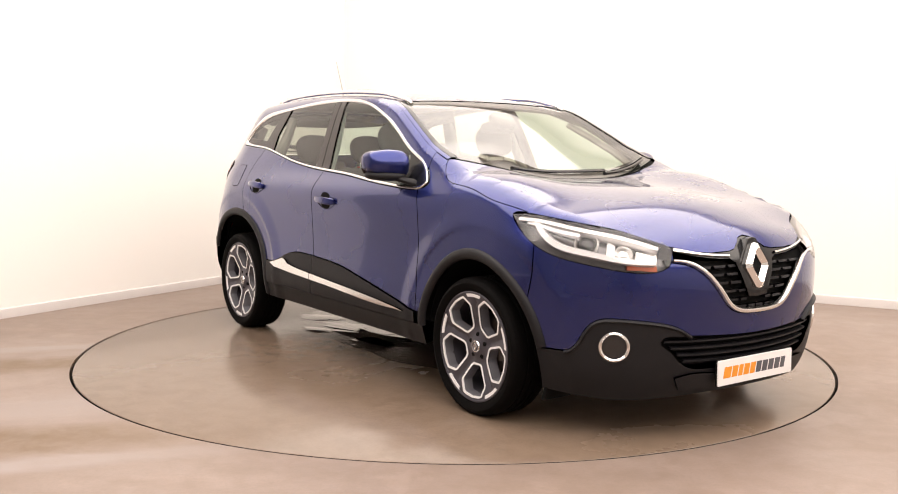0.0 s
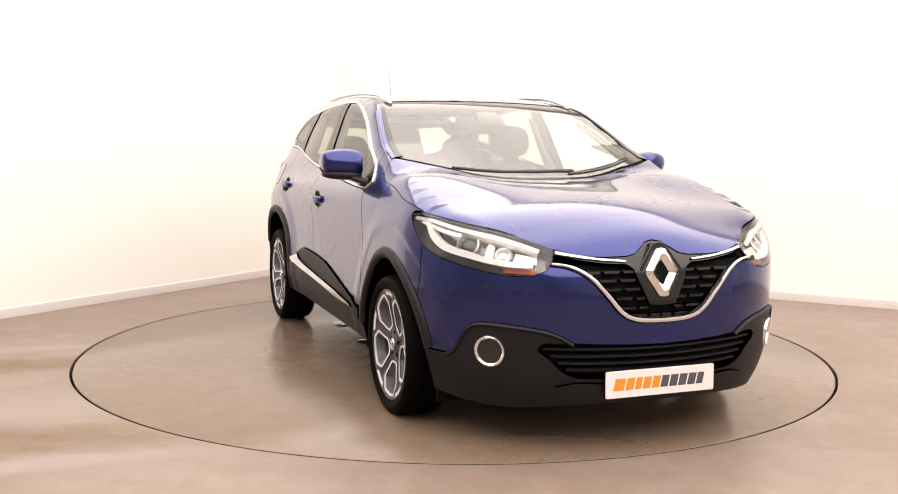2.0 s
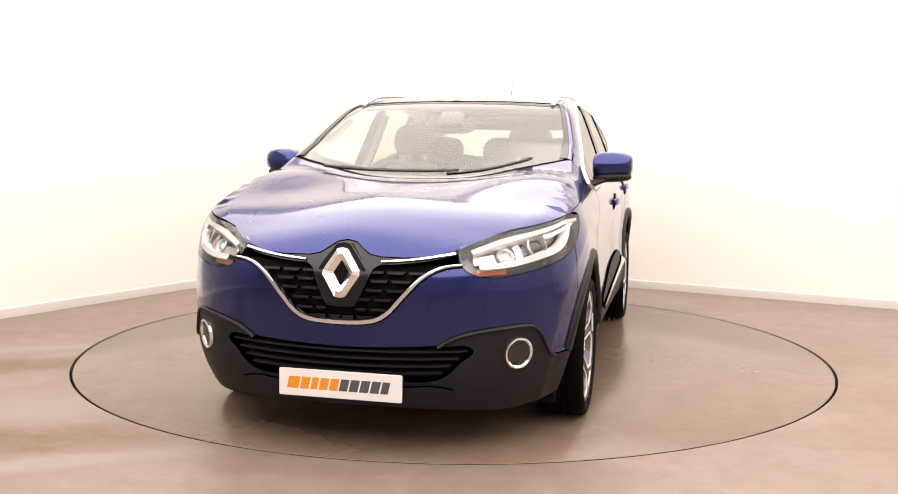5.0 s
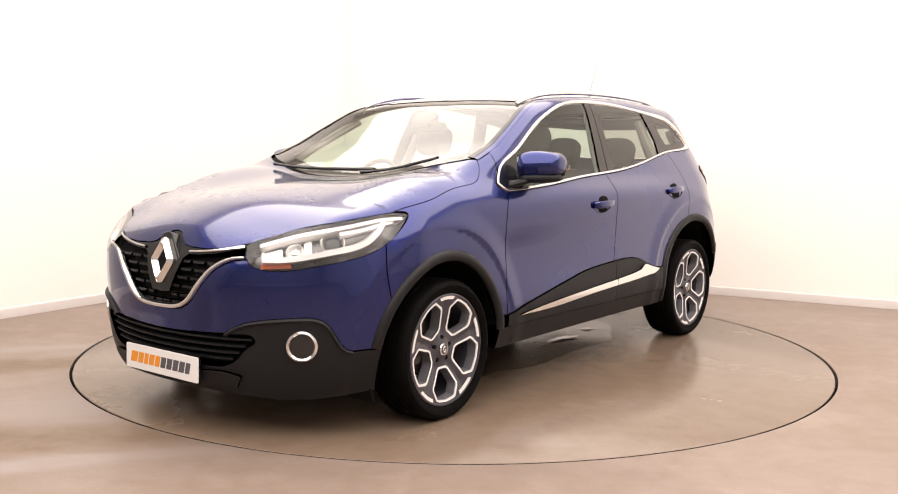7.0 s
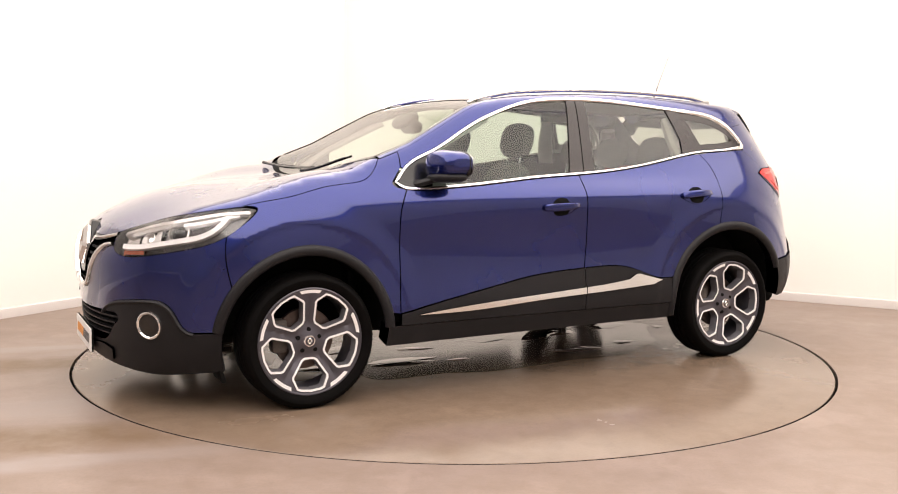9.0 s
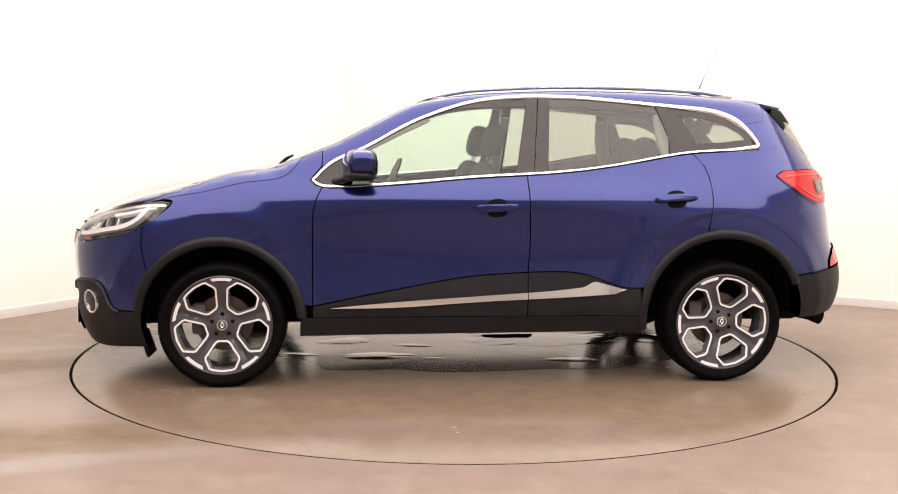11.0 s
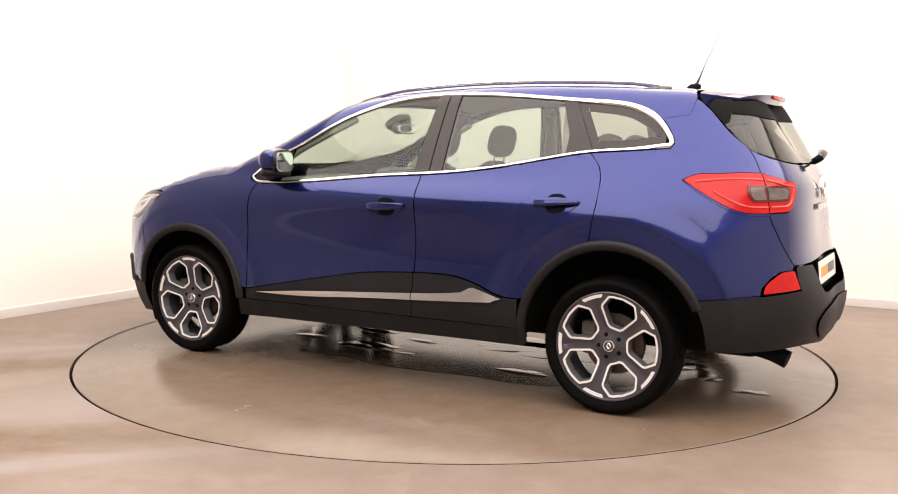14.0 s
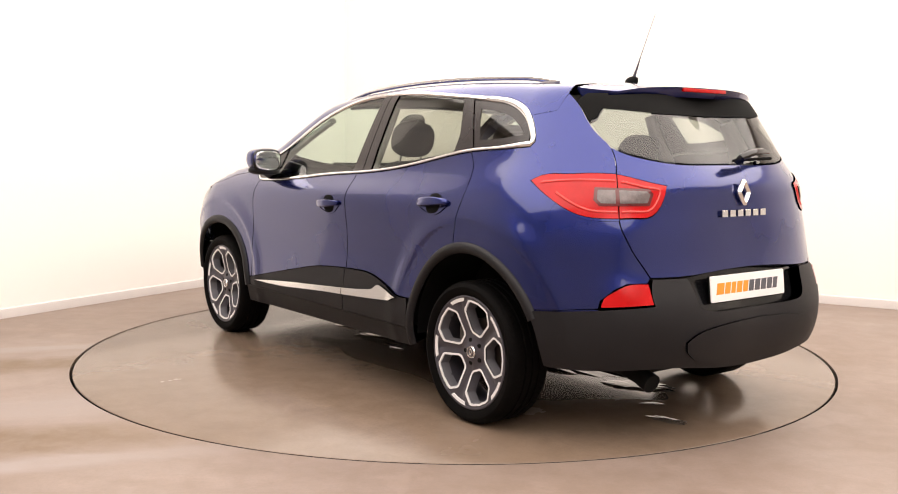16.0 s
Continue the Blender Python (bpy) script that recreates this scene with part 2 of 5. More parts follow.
def inside(pts, poly):
    pts, p = np.asarray(pts, float), np.asarray(poly, float)
    x, y = pts[:, 0][:, None], pts[:, 1][:, None]
    x0, y0 = p.T
    x1, y1 = np.roll(p, -1, 0).T
    cross = ((y0 > y) != (y1 > y)) & (x < (x1 - x0) * (y - y0) / np.where(y1 == y0, 1e-12, y1 - y0) + x0)
    return cross.sum(1) % 2 == 1


def fill(poly, holes=(), step=0.03):
    """Triangles over an outline: points and faces; the outline's points come first."""
    from mathutils.geometry import delaunay_2d_cdt
    loops = [poly, *holes]
    pts, edges = [], []
    for lp in loops:
        k = len(pts)
        pts += lp
        edges += [(k + i, k + (i + 1) % len(lp)) for i in range(len(lp))]
    p = np.asarray(poly)
    lo, hi = p.min(0), p.max(0)
    gx, gy = np.meshgrid(np.arange(lo[0], hi[0], step), np.arange(lo[1], hi[1], step))
    gx = gx + (np.arange(gx.shape[0]) % 2 * step / 2)[:, None]
    g = np.stack([gx.ravel(), gy.ravel()], 1)
    keep = inside(g, poly)
    for h in holes:
        keep &= ~inside(g, h)
    g = g[keep]
    if len(g):
        edge = np.asarray(pts)
        g = g[np.array([np.min(np.sum((edge - q) ** 2, 1)) > (step * 0.45) ** 2 for q in g])]
    allp = [Vector((float(a), float(b))) for a, b in list(pts) + [tuple(q) for q in g]]
    v, _, f, orig, _, _ = delaunay_2d_cdt(allp, edges, [], 0, 1e-6)
    v = np.array([(q.x, q.y) for q in v])
    f = np.array([t for t in f if len(t) == 3])
    mid = v[f].mean(1)
    keep = inside(mid, poly)
    for h in holes:
        keep &= ~inside(mid, h)
    new_of = {}
    for i, o in enumerate(orig):
        for j in o:
            new_of[j] = i
    ring = [[new_of[i] for i in range(sum(len(q) for q in loops[:k]), sum(len(q) for q in loops[:k + 1]))] for k in range(len(loops))]
    return v, f[keep], ring


def shell(name, pieces, material, parent, label="", lift=0.0, thick=0.014, gap=0.0025, both=False, side=1, step=0.035, holes=()):
    """A panel of the skin: outlines on charts, laid on the skin, with a turned-in edge. both: the outline is the left half of a panel that spans the middle."""
    V, N, F = [], [], []
    for chart, outline in pieces:
        base = dense(outline, step)
        middle = [abs(q[1]) < 1e-6 if chart is deck else abs(abs(q[0]) - U_END) < 1e-6 for q in base]
        poly = inset(base, gap) if gap else base
        if both:
            poly = [((q[0], 0.0) if chart is deck else (math.copysign(U_END, q[0]), q[1])) if m else q for q, m in zip(poly, middle)]
        hs = [dense(h, step) for h in holes]
        v, f, rings = fill(poly, hs, step)
        p = chart(v)
        n = outward(p)
        facing = np.einsum("ij,ij->i", np.cross(p[f[:, 1]] - p[f[:, 0]], p[f[:, 2]] - p[f[:, 0]]), n[f[:, 0]])
        f = np.where((facing < 0)[:, None], f[:, ::-1], f)
        p = p + n * lift
        k0 = len(p)
        vs, ns, fs = [*p], [*n], [tuple(t) for t in f]
        for ring in rings:
            m = len(ring)
            for i in range(m):
                a, b = ring[i], ring[(i + 1) % m]
                if both and abs(p[a][1]) < 1e-5 and abs(p[b][1]) < 1e-5:
                    continue
                t = p[b] - p[a]
                w = np.cross(t, n[a] + n[b])
                w = w / max(np.linalg.norm(w), 1e-9)
                j = len(vs)
                vs += [p[a], p[b], p[b] - n[b] * thick, p[a] - n[a] * thick]
                ns += [w] * 4
                fs.append((j, j + 1, j + 2, j + 3))
        vs, ns = np.array(vs), np.array(ns)
        j = len(V)
        V += [*vs]
        N += [*ns]
        F += [tuple(i + j for i in q) for q in fs]
        if both:
            where, extra, en = {}, [], []
            for i, q in enumerate(vs):
                if abs(q[1]) < 1e-5:
                    where[i] = i + j
                else:
                    where[i] = len(V) + len(extra)
                    extra.append(q * (1, -1, 1))
                    en.append(ns[i] * (1, -1, 1))
            V += extra
            N += en
            F += [tuple(where[i] for i in q[::-1]) for q in fs]
    V, N = np.array(V), np.array(N)
    if side < 0:
        V, N, F = V * (1, -1, 1), N * (1, -1, 1), [q[::-1] for q in F]
    me = bpy.data.meshes.new(name)
    me.from_pydata([tuple(map(float, q)) for q in V], [], [tuple(int(i) for i in q) for q in F])
    me.materials.append(material)
    me.shade_smooth()
    me.normals_split_custom_set_from_vertices([tuple(map(float, q)) for q in N])
    ob = new(name, me)
    ob.parent = parent
    return tagged(ob, label)


def sides(name, pieces, material, parent, label="", **how):
    """The same panel on both flanks."""
    return [shell(name, pieces, material, parent, label, side=s, **how) for s in (1, -1)]


def band(line, width, lift, chart=None, closed=False, low=0.0, inward=1):
    """A raised strip along a line of the chart, as a bmesh; width: a number or one for each point."""
    chart = chart or flank
    p = np.asarray(line, float)
    e = np.roll(p, -1, 0) - np.roll(p, 1, 0) if closed else np.gradient(p, axis=0)
    e /= np.maximum(np.linalg.norm(e, axis=1), 1e-9)[:, None]
    nrm = np.stack([-e[:, 1], e[:, 0]], 1) * inward
    w = np.broadcast_to(np.asarray(width, float), (len(p),))[:, None]
    rows = []
    for k, h in ((0.0, low - 0.006), (0.0, low), (0.18, lift * 0.85), (0.5, lift), (0.82, lift * 0.85), (1.0, low), (1.0, low - 0.006)):
        q = chart(p + nrm * w * k)
        rows.append(q + outward(q) * h)
    bm = bmesh.new()
    vs = [[bm.verts.new(tuple(map(float, c))) for c in r] for r in rows]
    m = len(p)
    for a, b in zip(vs, vs[1:]):
        for i in range(m if closed else m - 1):
            bm.faces.new((a[i], a[(i + 1) % m], b[(i + 1) % m], b[i]))
    return bm


def bands(name, line, width, lift, material, parent, label="", **how):
    for s in (1, -1):
        bm = band(line, width, lift, **how)
        part(name, flip_y(bm) if s < 0 else bm, material, parent, label, smooth=50)


def on_skin(u, z, lift=0.0):
    """A pose on the flank chart with its Z axis along the outward normal and its Y axis upward."""
    q = flank([(u, z)])
    n = outward(q)[0]
    at = Vector(q[0] + n * lift)
    zz = Vector(n)
    xx = Vector((0, 0, 1)).cross(zz).normalized()
    yy = zz.cross(xx)
    m = Matrix((xx, yy, zz)).transposed().to_4x4()
    return Matrix.Translation(at) @ m


def placed(bm, m, side=1):
    bmesh.ops.transform(bm, matrix=m, verts=bm.verts)
    return flip_y(bm) if side < 0 else bm


# ---- the car's outer skin: one closed form, x forward, y to the left, z up ----
FAN, ARC = 1.45, 0.9          # ends of the straight flank; metres of chart per radian round the ends
U_END = FAN + ARC * math.pi / 2


def spline_basis(xs):
    """A function that gives, for places along xs, the weights of a natural cubic spline through values at xs."""
    xs = np.asarray(xs, float)
    n, h = len(xs), np.diff(xs)
    a, b = np.eye(n), np.zeros((n, n))
    for i in range(1, n - 1):
        a[i, i - 1:i + 2] = h[i - 1] / 6, (h[i - 1] + h[i]) / 3, h[i] / 6
        b[i, i - 1:i + 2] = 1 / h[i - 1], -1 / h[i - 1] - 1 / h[i], 1 / h[i]
    curve = np.linalg.solve(a, b)
    eye = np.eye(n)

    def weights(x):
        x = np.clip(np.asarray(x, float), xs[0], xs[-1])
        i = np.clip(np.searchsorted(xs, x) - 1, 0, n - 2)
        s = ((xs[i + 1] - x) / h[i])[:, None]
        t = 1 - s
        hh = (h[i] ** 2 / 6)[:, None]
        return s * eye[i] + t * eye[i + 1] + hh * ((s ** 3 - s) * curve[i] + (t ** 3 - t) * curve[i + 1])
    return weights


def around(deg):
    return FAN + ARC * radians(deg)


STATIONS = [-around(90), -around(62), -around(45), -around(28), -FAN, -0.85, -0.2, 0.5, 1.0, FAN, around(20), around(38), around(55), around(70), around(90)]
LEVELS, GIRTH = [], []


def level(z, *radii):
    """Half widths at one height, from the tail's middle round the flank to the nose's middle."""
    LEVELS.append(z)
    GIRTH.append(radii)


level(0.14, .600, .660, .700, .760, .830, .840, .840, .840, .840, .820, .800, .790, .740, .700, .680)
level(0.26, .670, .740, .800, .840, .870, .870, .868, .868, .870, .860, .855, .848, .800, .750, .725)
level(0.38, .718, .800, .872, .900, .895, .897, .898, .898, .897, .892, .890, .876, .825, .775, .750)
level(0.50, .736, .822, .895, .918, .900, .897, .895, .895, .897, .900, .903, .886, .832, .778, .748)
level(0.62, .710, .802, .882, .914, .902, .890, .884, .884, .892, .902, .908, .892, .840, .785, .750)
level(0.74, .678, .755, .846, .896, .903, .890, .884, .882, .890, .903, .906, .888, .835, .775, .735)
level(0.84, .658, .738, .828, .880, .902, .895, .890, .888, .892, .896, .893, .870, .812, .745, .700)
level(0.92, .650, .728, .814, .862, .893, .897, .897, .893, .890, .880, .868, .840, .775, .700, .650)
level(1.00, .643, .715, .795, .842, .872, .882, .885, .880, .870, .850, .830, .790, .715, .640, .590)
level(1.08, .632, .702, .778, .816, .835, .828, .826, .826, .820, .800, .770, .720, .640, .570, .520)
level(1.18, .565, .640, .716, .762, .778, .782, .782, .782, .775, .755, .720, .660, .580, .510, .460)
level(1.30, .480, .562, .640, .692, .722, .736, .738, .738, .730, .710, .670, .610, .530, .460, .410)
level(1.42, .395, .480, .560, .620, .665, .686, .690, .690, .680, .660, .620, .560, .480, .410, .360)
level(1.54, .310, .400, .480, .550, .605, .630, .636, .636, .626, .606, .570, .510, .430, .360, .310)
level(1.66, .230, .320, .400, .480, .545, .574, .582, .582, .572, .552, .510, .450, .370, .300, .250)
GIRTH = np.array(GIRTH)
MIRRORED = [3, 2, 1, *range(15), 13, 12, 11]
round_trip, up_flank = spline_basis([-2 * U_END - STATIONS[i] for i in (3, 2, 1)] + STATIONS + [2 * U_END - STATIONS[i] for i in (13, 12, 11)]), spline_basis(LEVELS)


def along(u):
    """Weights of the stations, with the skin's halves meeting smoothly at nose and tail."""
    w = round_trip(u)
    out = np.zeros((len(w), 15))
    for k, i in enumerate(MIRRORED):
        out[:, i] += w[:, k]
    return out



ROOF_X = [-2.40, -2.15, -1.95, -1.75, -1.40, -1.00, -0.60, -0.30, 0.00, 0.20, 0.32, 0.45, 0.60, 0.80, 0.98, 1.12, 1.30]
ROOF_Z = [1.400, 1.455, 1.495, 1.522, 1.553, 1.575, 1.580, 1.573, 1.548, 1.512, 1.478, 1.417, 1.339, 1.231, 1.132, 1.055, 0.960]
HOOD_X = [0.80, 1.10, 1.35, 1.55, 1.75, 1.90, 2.00, 2.10, 2.20, 2.35]
HOOD_Z = [1.098, 1.080, 1.062, 1.043, 1.012, 0.970, 0.928, 0.868, 0.750, 0.450]
roof_ridge, hood_ridge = spline_basis(ROOF_X), spline_basis(HOOD_X)


def ridge(x):
    """The height of the middle line: screen and roof run into the bonnet with a soft hollow."""
    a, b, k = roof_ridge(x) @ np.asarray(ROOF_Z), hood_ridge(x) @ np.asarray(HOOD_Z), 0.02
    a, b = np.where(x > 1.30, -9.0, a), np.where(x < 0.80, -9.0, b)
    h = np.clip(0.5 + 0.5 * (a - b) / k, 0, 1)
    return b + (a - b) * h + k * h * (1 - h)


def girth(u, z):
    near = np.minimum(np.hypot(u - 1.335, z - 0.336), np.hypot(u + 1.323, z - 0.35) - 0.02)
    k, step = np.clip((0.66 - near) / 0.13, 0, 1), np.clip((0.556 - near) / 0.034, 0, 1)
    return np.einsum("ni,ji,nj->n", along(u), GIRTH, up_flank(z)) + 0.010 * k * k * (3 - 2 * k) - 0.0045 * step * step * (3 - 2 * step)


def top(x, y):
    """The height of bonnet, screen and roof."""
    a = np.abs(y)
    roof = np.clip((0.35 - x) / 0.5, 0, 1)
    hood = np.clip((x - 0.72) / 0.35, 0, 1) * np.clip((1.95 - x) / 0.8, 0, 1)
    screen = 1 - np.maximum(roof, np.clip((x - 0.75) / 0.3, 0, 1))
    fall, nose = (np.clip((x - q) / w, 0, 1) for q, w in ((1.2, 0.5), (1.75, 0.35)))
    fall, nose = fall * fall * (3 - 2 * fall), nose * nose * (3 - 2 * nose)
    edge = np.sin(np.pi / 2 * np.clip(a / 0.76, 0, 1)) ** 2
    return ridge(x) - roof * 0.032 * (a / 0.6) ** 2.6 + hood * 0.043 * np.exp(-((a - 0.62) / 0.27) ** 2) - screen * 0.014 * (a / 0.7) ** 2 - fall * 0.062 * edge - nose * 0.035 * (a / 0.75) ** 2


def unroll(x, y):
    """Chart coordinate and reach of a plan point (y taken as positive)."""
    a = np.abs(y)
    over = np.maximum(np.abs(x) - FAN, 0)
    turn = np.arctan2(over, a)
    return np.sign(x) * np.where(over > 0, FAN + ARC * turn, np.abs(x)), np.hypot(over, a)


def skin(x, y, z):
    """Below zero inside the body."""
    u, r = unroll(x, y)
    a, b, k = r - girth(u, z), (z - top(x, y)) * 0.8, 0.06
    h = np.clip(0.5 + 0.5 * (a - b) / k, 0, 1)
    return b + (a - b) * h + k * h * (1 - h)


def ray_out(u, r):
    """Plan point at reach r along the chart's ray u."""
    over = np.maximum(np.abs(u) - FAN, 0) / ARC
    return np.sign(u) * (np.minimum(np.abs(u), FAN) + r * np.sin(over)), r * np.cos(over)


def bisect(f, lo, hi):
    lo, hi = lo.copy(), hi.copy()
    for _ in range(26):
        m = (lo + hi) / 2
        inside = f(m) < 0
        lo, hi = np.where(inside, m, lo), np.where(inside, hi, m)
    return (lo + hi) / 2


def flank(c):
    """Chart (u, z) to the skin, for sides, nose and tail."""
    u, z = np.asarray(c, float).T
    g = girth(u, z)
    r = bisect(lambda q: skin(*ray_out(u, q), z), g - 0.35, g + 0.03)
    return np.stack([*ray_out(u, r), z], 1)


def deck(c):
    """Chart (x, y) to the skin, for bonnet, screen and roof."""
    x, y = np.asarray(c, float).T
    t = top(x, y)
    return np.stack([x, y, bisect(lambda q: skin(x, y, q), t - 0.5, t + 0.03)], 1)


def outward(p):
    e, g = 2e-3, []
    for i in range(3):
        d = np.zeros(3)
        d[i] = e
        g.append(skin(*(p + d).T) - skin(*(p - d).T))
    g = np.stack(g, 1)
    return g / np.linalg.norm(g, axis=1)[:, None]


# ---- the studio ----
CORNER = Vector((-1.16, 4.215))
LEFT_DIR, RIGHT_DIR = Vector((-0.512, -0.859)), Vector((0.874, -0.486))
LEFT_LEN, RIGHT_LEN, HIGH = 11.5, 11.0, 3.7
R_TABLE = 2.223
corners = [CORNER, CORNER + LEFT_DIR * LEFT_LEN, CORNER + LEFT_DIR * LEFT_LEN + RIGHT_DIR * RIGHT_LEN, CORNER + RIGHT_DIR * RIGHT_LEN]
middle = sum(corners, Vector((0, 0))) / 4


def wall(name, a, b, paint, label):
    """A wall with its inner face from a to b, and a skirting board on it."""
    d = (b - a).normalized()
    out = Vector((d.y, -d.x))
    if out.dot(a - middle) < 0:
        out = -out
    bm = bmesh.new()
    lo = [bm.verts.new((*q, z)) for z in (-0.02, HIGH) for q in (a - d * 0.2, b + d * 0.2, b + d * 0.2 + out * 0.2, a - d * 0.2 + out * 0.2)]
    for f in ((0, 1, 2, 3), (4, 5, 6, 7), (0, 1, 5, 4), (1, 2, 6, 5), (2, 3, 7, 6), (3, 0, 4, 7)):
        bm.faces.new([lo[i] for i in f])
    tagged(part(name, bm, paint, None, label, 0), category="wall", kind="structure")
    bm = bmesh.new()
    section = [(0.001, 0.0), (-0.014, 0.0), (-0.014, 0.058), (-0.011, 0.067), (-0.004, 0.072), (0.001, 0.073)]
    ends = [[bm.verts.new((*(q + out * o), z)) for o, z in section] for q in (a + d * 0.015, b - d * 0.015)]
    for i in range(len(section) - 1):
        bm.faces.new((ends[0][i], ends[0][i + 1], ends[1][i + 1], ends[1][i]))
    for e in ends:
        bm.faces.new(e)
    tagged(part("baseboard", bm, SKIRT, None, "low white skirting board along the wall", 20), category="skirting board", kind="structure")


wall("wall_left", corners[0], CORNER + LEFT_DIR * 4.1, WALL, "plain white painted studio wall")
wall("wall_right", corners[0], corners[3], WALL, "plain white painted studio wall")
# added unseen walls close the room; their greys set how dark the paint reflects
wall("wall_left_unseen", CORNER + LEFT_DIR * 4.5, corners[1], UNSEEN_GREY, "unseen grey stretch of the left wall, added to darken the car's reflections")
wall("wall_back", corners[1], corners[2], UNSEEN_DARK, "unseen dark grey wall behind the camera, its tone set for the reflections")
wall("wall_side", corners[3], corners[2], UNSEEN_PALE, "unseen pale grey wall on the right, its tone set for the reflections")

circle = [((R_TABLE + 0.007) * math.cos(2 * math.pi * i / 160), (R_TABLE + 0.007) * math.sin(2 * math.pi * i / 160)) for i in range(160)]
outline = [tuple(q + (q - middle).normalized() * 0.1) for q in corners]
fv, ff, frings = fill(outline, [circle], 0.6)
bm = bmesh.new()
vs = [bm.verts.new((float(a), float(b), 0)) for a, b in fv]
for t in ff:
    bm.faces.new([vs[int(i)] for i in t])
ring = [vs[i] for i in frings[1]]
under = [bm.verts.new((v.co.x, v.co.y, -0.12)) for v in ring]
for i in range(len(ring)):
    bm.faces.new((ring[i], ring[(i + 1) % len(ring)], under[(i + 1) % len(ring)], under[i]))
bm.faces.new(under)
tagged(part("floor", bm, FLOOR, None, "worn grey-brown sealed studio floor with damp streaks", 0), category="floor", kind="structure")

bm = bmesh.new()
c3 = [(*q, HIGH) for q in outline]
lo = [bm.verts.new(q) for q in c3] + [bm.verts.new((q[0], q[1], HIGH + 0.15)) for q in c3]
for f in ((0, 1, 2, 3), (4, 5, 6, 7), (0, 1, 5, 4), (1, 2, 6, 5), (2, 3, 7, 6), (3, 0, 4, 7)):
    bm.faces.new([lo[i] for i in f])
tagged(part("ceiling", bm, WALL, None, "plain white studio ceiling", 0), category="ceiling", kind="structure")


def ceiling_light(x, y, length, width):
    """A surface-mounted panel standing in for unseen lamps; the lamp shines just below its diffuser."""
    root = tagged(new("ceiling_light"), "large even light panel on the unseen ceiling, stands in for the studio lamps", "ceiling light")
    root.location = (x, y, HIGH)
    root.rotation_euler = (0, 0, math.atan2(LEFT_DIR.y, LEFT_DIR.x))
    part("frame", block(length + 0.06, width + 0.06, 0.05, 0.008, (0, 0, -0.025)), SKIRT, root)
    part("diffuser", block(length, width, 0.012, 0.003, (0, 0, -0.054)), PANEL_FACE, root)
    lamp = bpy.data.lights.new("panel_lamp", "AREA")
    lamp.shape, lamp.size, lamp.size_y, lamp.energy, lamp.color = "RECTANGLE", length, width, PANEL_WATTS, PANEL_COLOUR
    ob = new("panel_lamp", lamp)
    ob.matrix_world = Matrix.Translation((x, y, HIGH - 0.07)) @ pose(0, 0, 0, 0, 0, math.degrees(math.atan2(LEFT_DIR.y, LEFT_DIR.x)))


# one even panel replaces the unseen ceiling lamps; its size softens the reflections
centre = CORNER + LEFT_DIR * 5.25 + RIGHT_DIR * 5.25
ceiling_light(centre.x, centre.y, 9.8, 9.8)

# the turntable, flush with the floor
bm = lathe([(0.0, 0.0), (1.1, 0.0), (R_TABLE - 0.012, 0.0), (R_TABLE - 0.008, -0.003), (R_TABLE - 0.006, -0.01), (R_TABLE - 0.006, -0.1)], "Z", 160)
turntable = tagged(part("turntable", bm, DECK, None, "flush round car turntable with a sealed brown surface", 40), category="turntable")
part("edge_ring", lathe([(R_TABLE - 0.0055, -0.10), (R_TABLE - 0.0055, -0.002), (R_TABLE - 0.004, -0.001), (R_TABLE - 0.0035, -0.10)], "Z", 160), DULL_BLACK, turntable, "dark steel edge ring", 40)


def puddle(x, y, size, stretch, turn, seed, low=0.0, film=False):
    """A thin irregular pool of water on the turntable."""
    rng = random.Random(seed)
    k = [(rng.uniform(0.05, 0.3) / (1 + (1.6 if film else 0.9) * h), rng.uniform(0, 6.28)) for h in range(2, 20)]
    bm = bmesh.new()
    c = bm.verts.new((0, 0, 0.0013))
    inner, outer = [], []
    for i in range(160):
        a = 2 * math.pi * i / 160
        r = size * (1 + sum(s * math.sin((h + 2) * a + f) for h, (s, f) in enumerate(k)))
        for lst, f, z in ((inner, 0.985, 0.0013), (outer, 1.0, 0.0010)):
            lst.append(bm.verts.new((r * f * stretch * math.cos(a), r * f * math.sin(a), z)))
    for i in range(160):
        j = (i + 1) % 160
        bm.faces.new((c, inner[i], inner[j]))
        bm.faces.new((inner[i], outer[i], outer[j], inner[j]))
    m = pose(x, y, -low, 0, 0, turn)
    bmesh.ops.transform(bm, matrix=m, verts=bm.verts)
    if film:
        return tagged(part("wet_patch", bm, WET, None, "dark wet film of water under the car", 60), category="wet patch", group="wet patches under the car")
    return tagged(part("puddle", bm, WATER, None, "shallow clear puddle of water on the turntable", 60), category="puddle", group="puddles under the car")


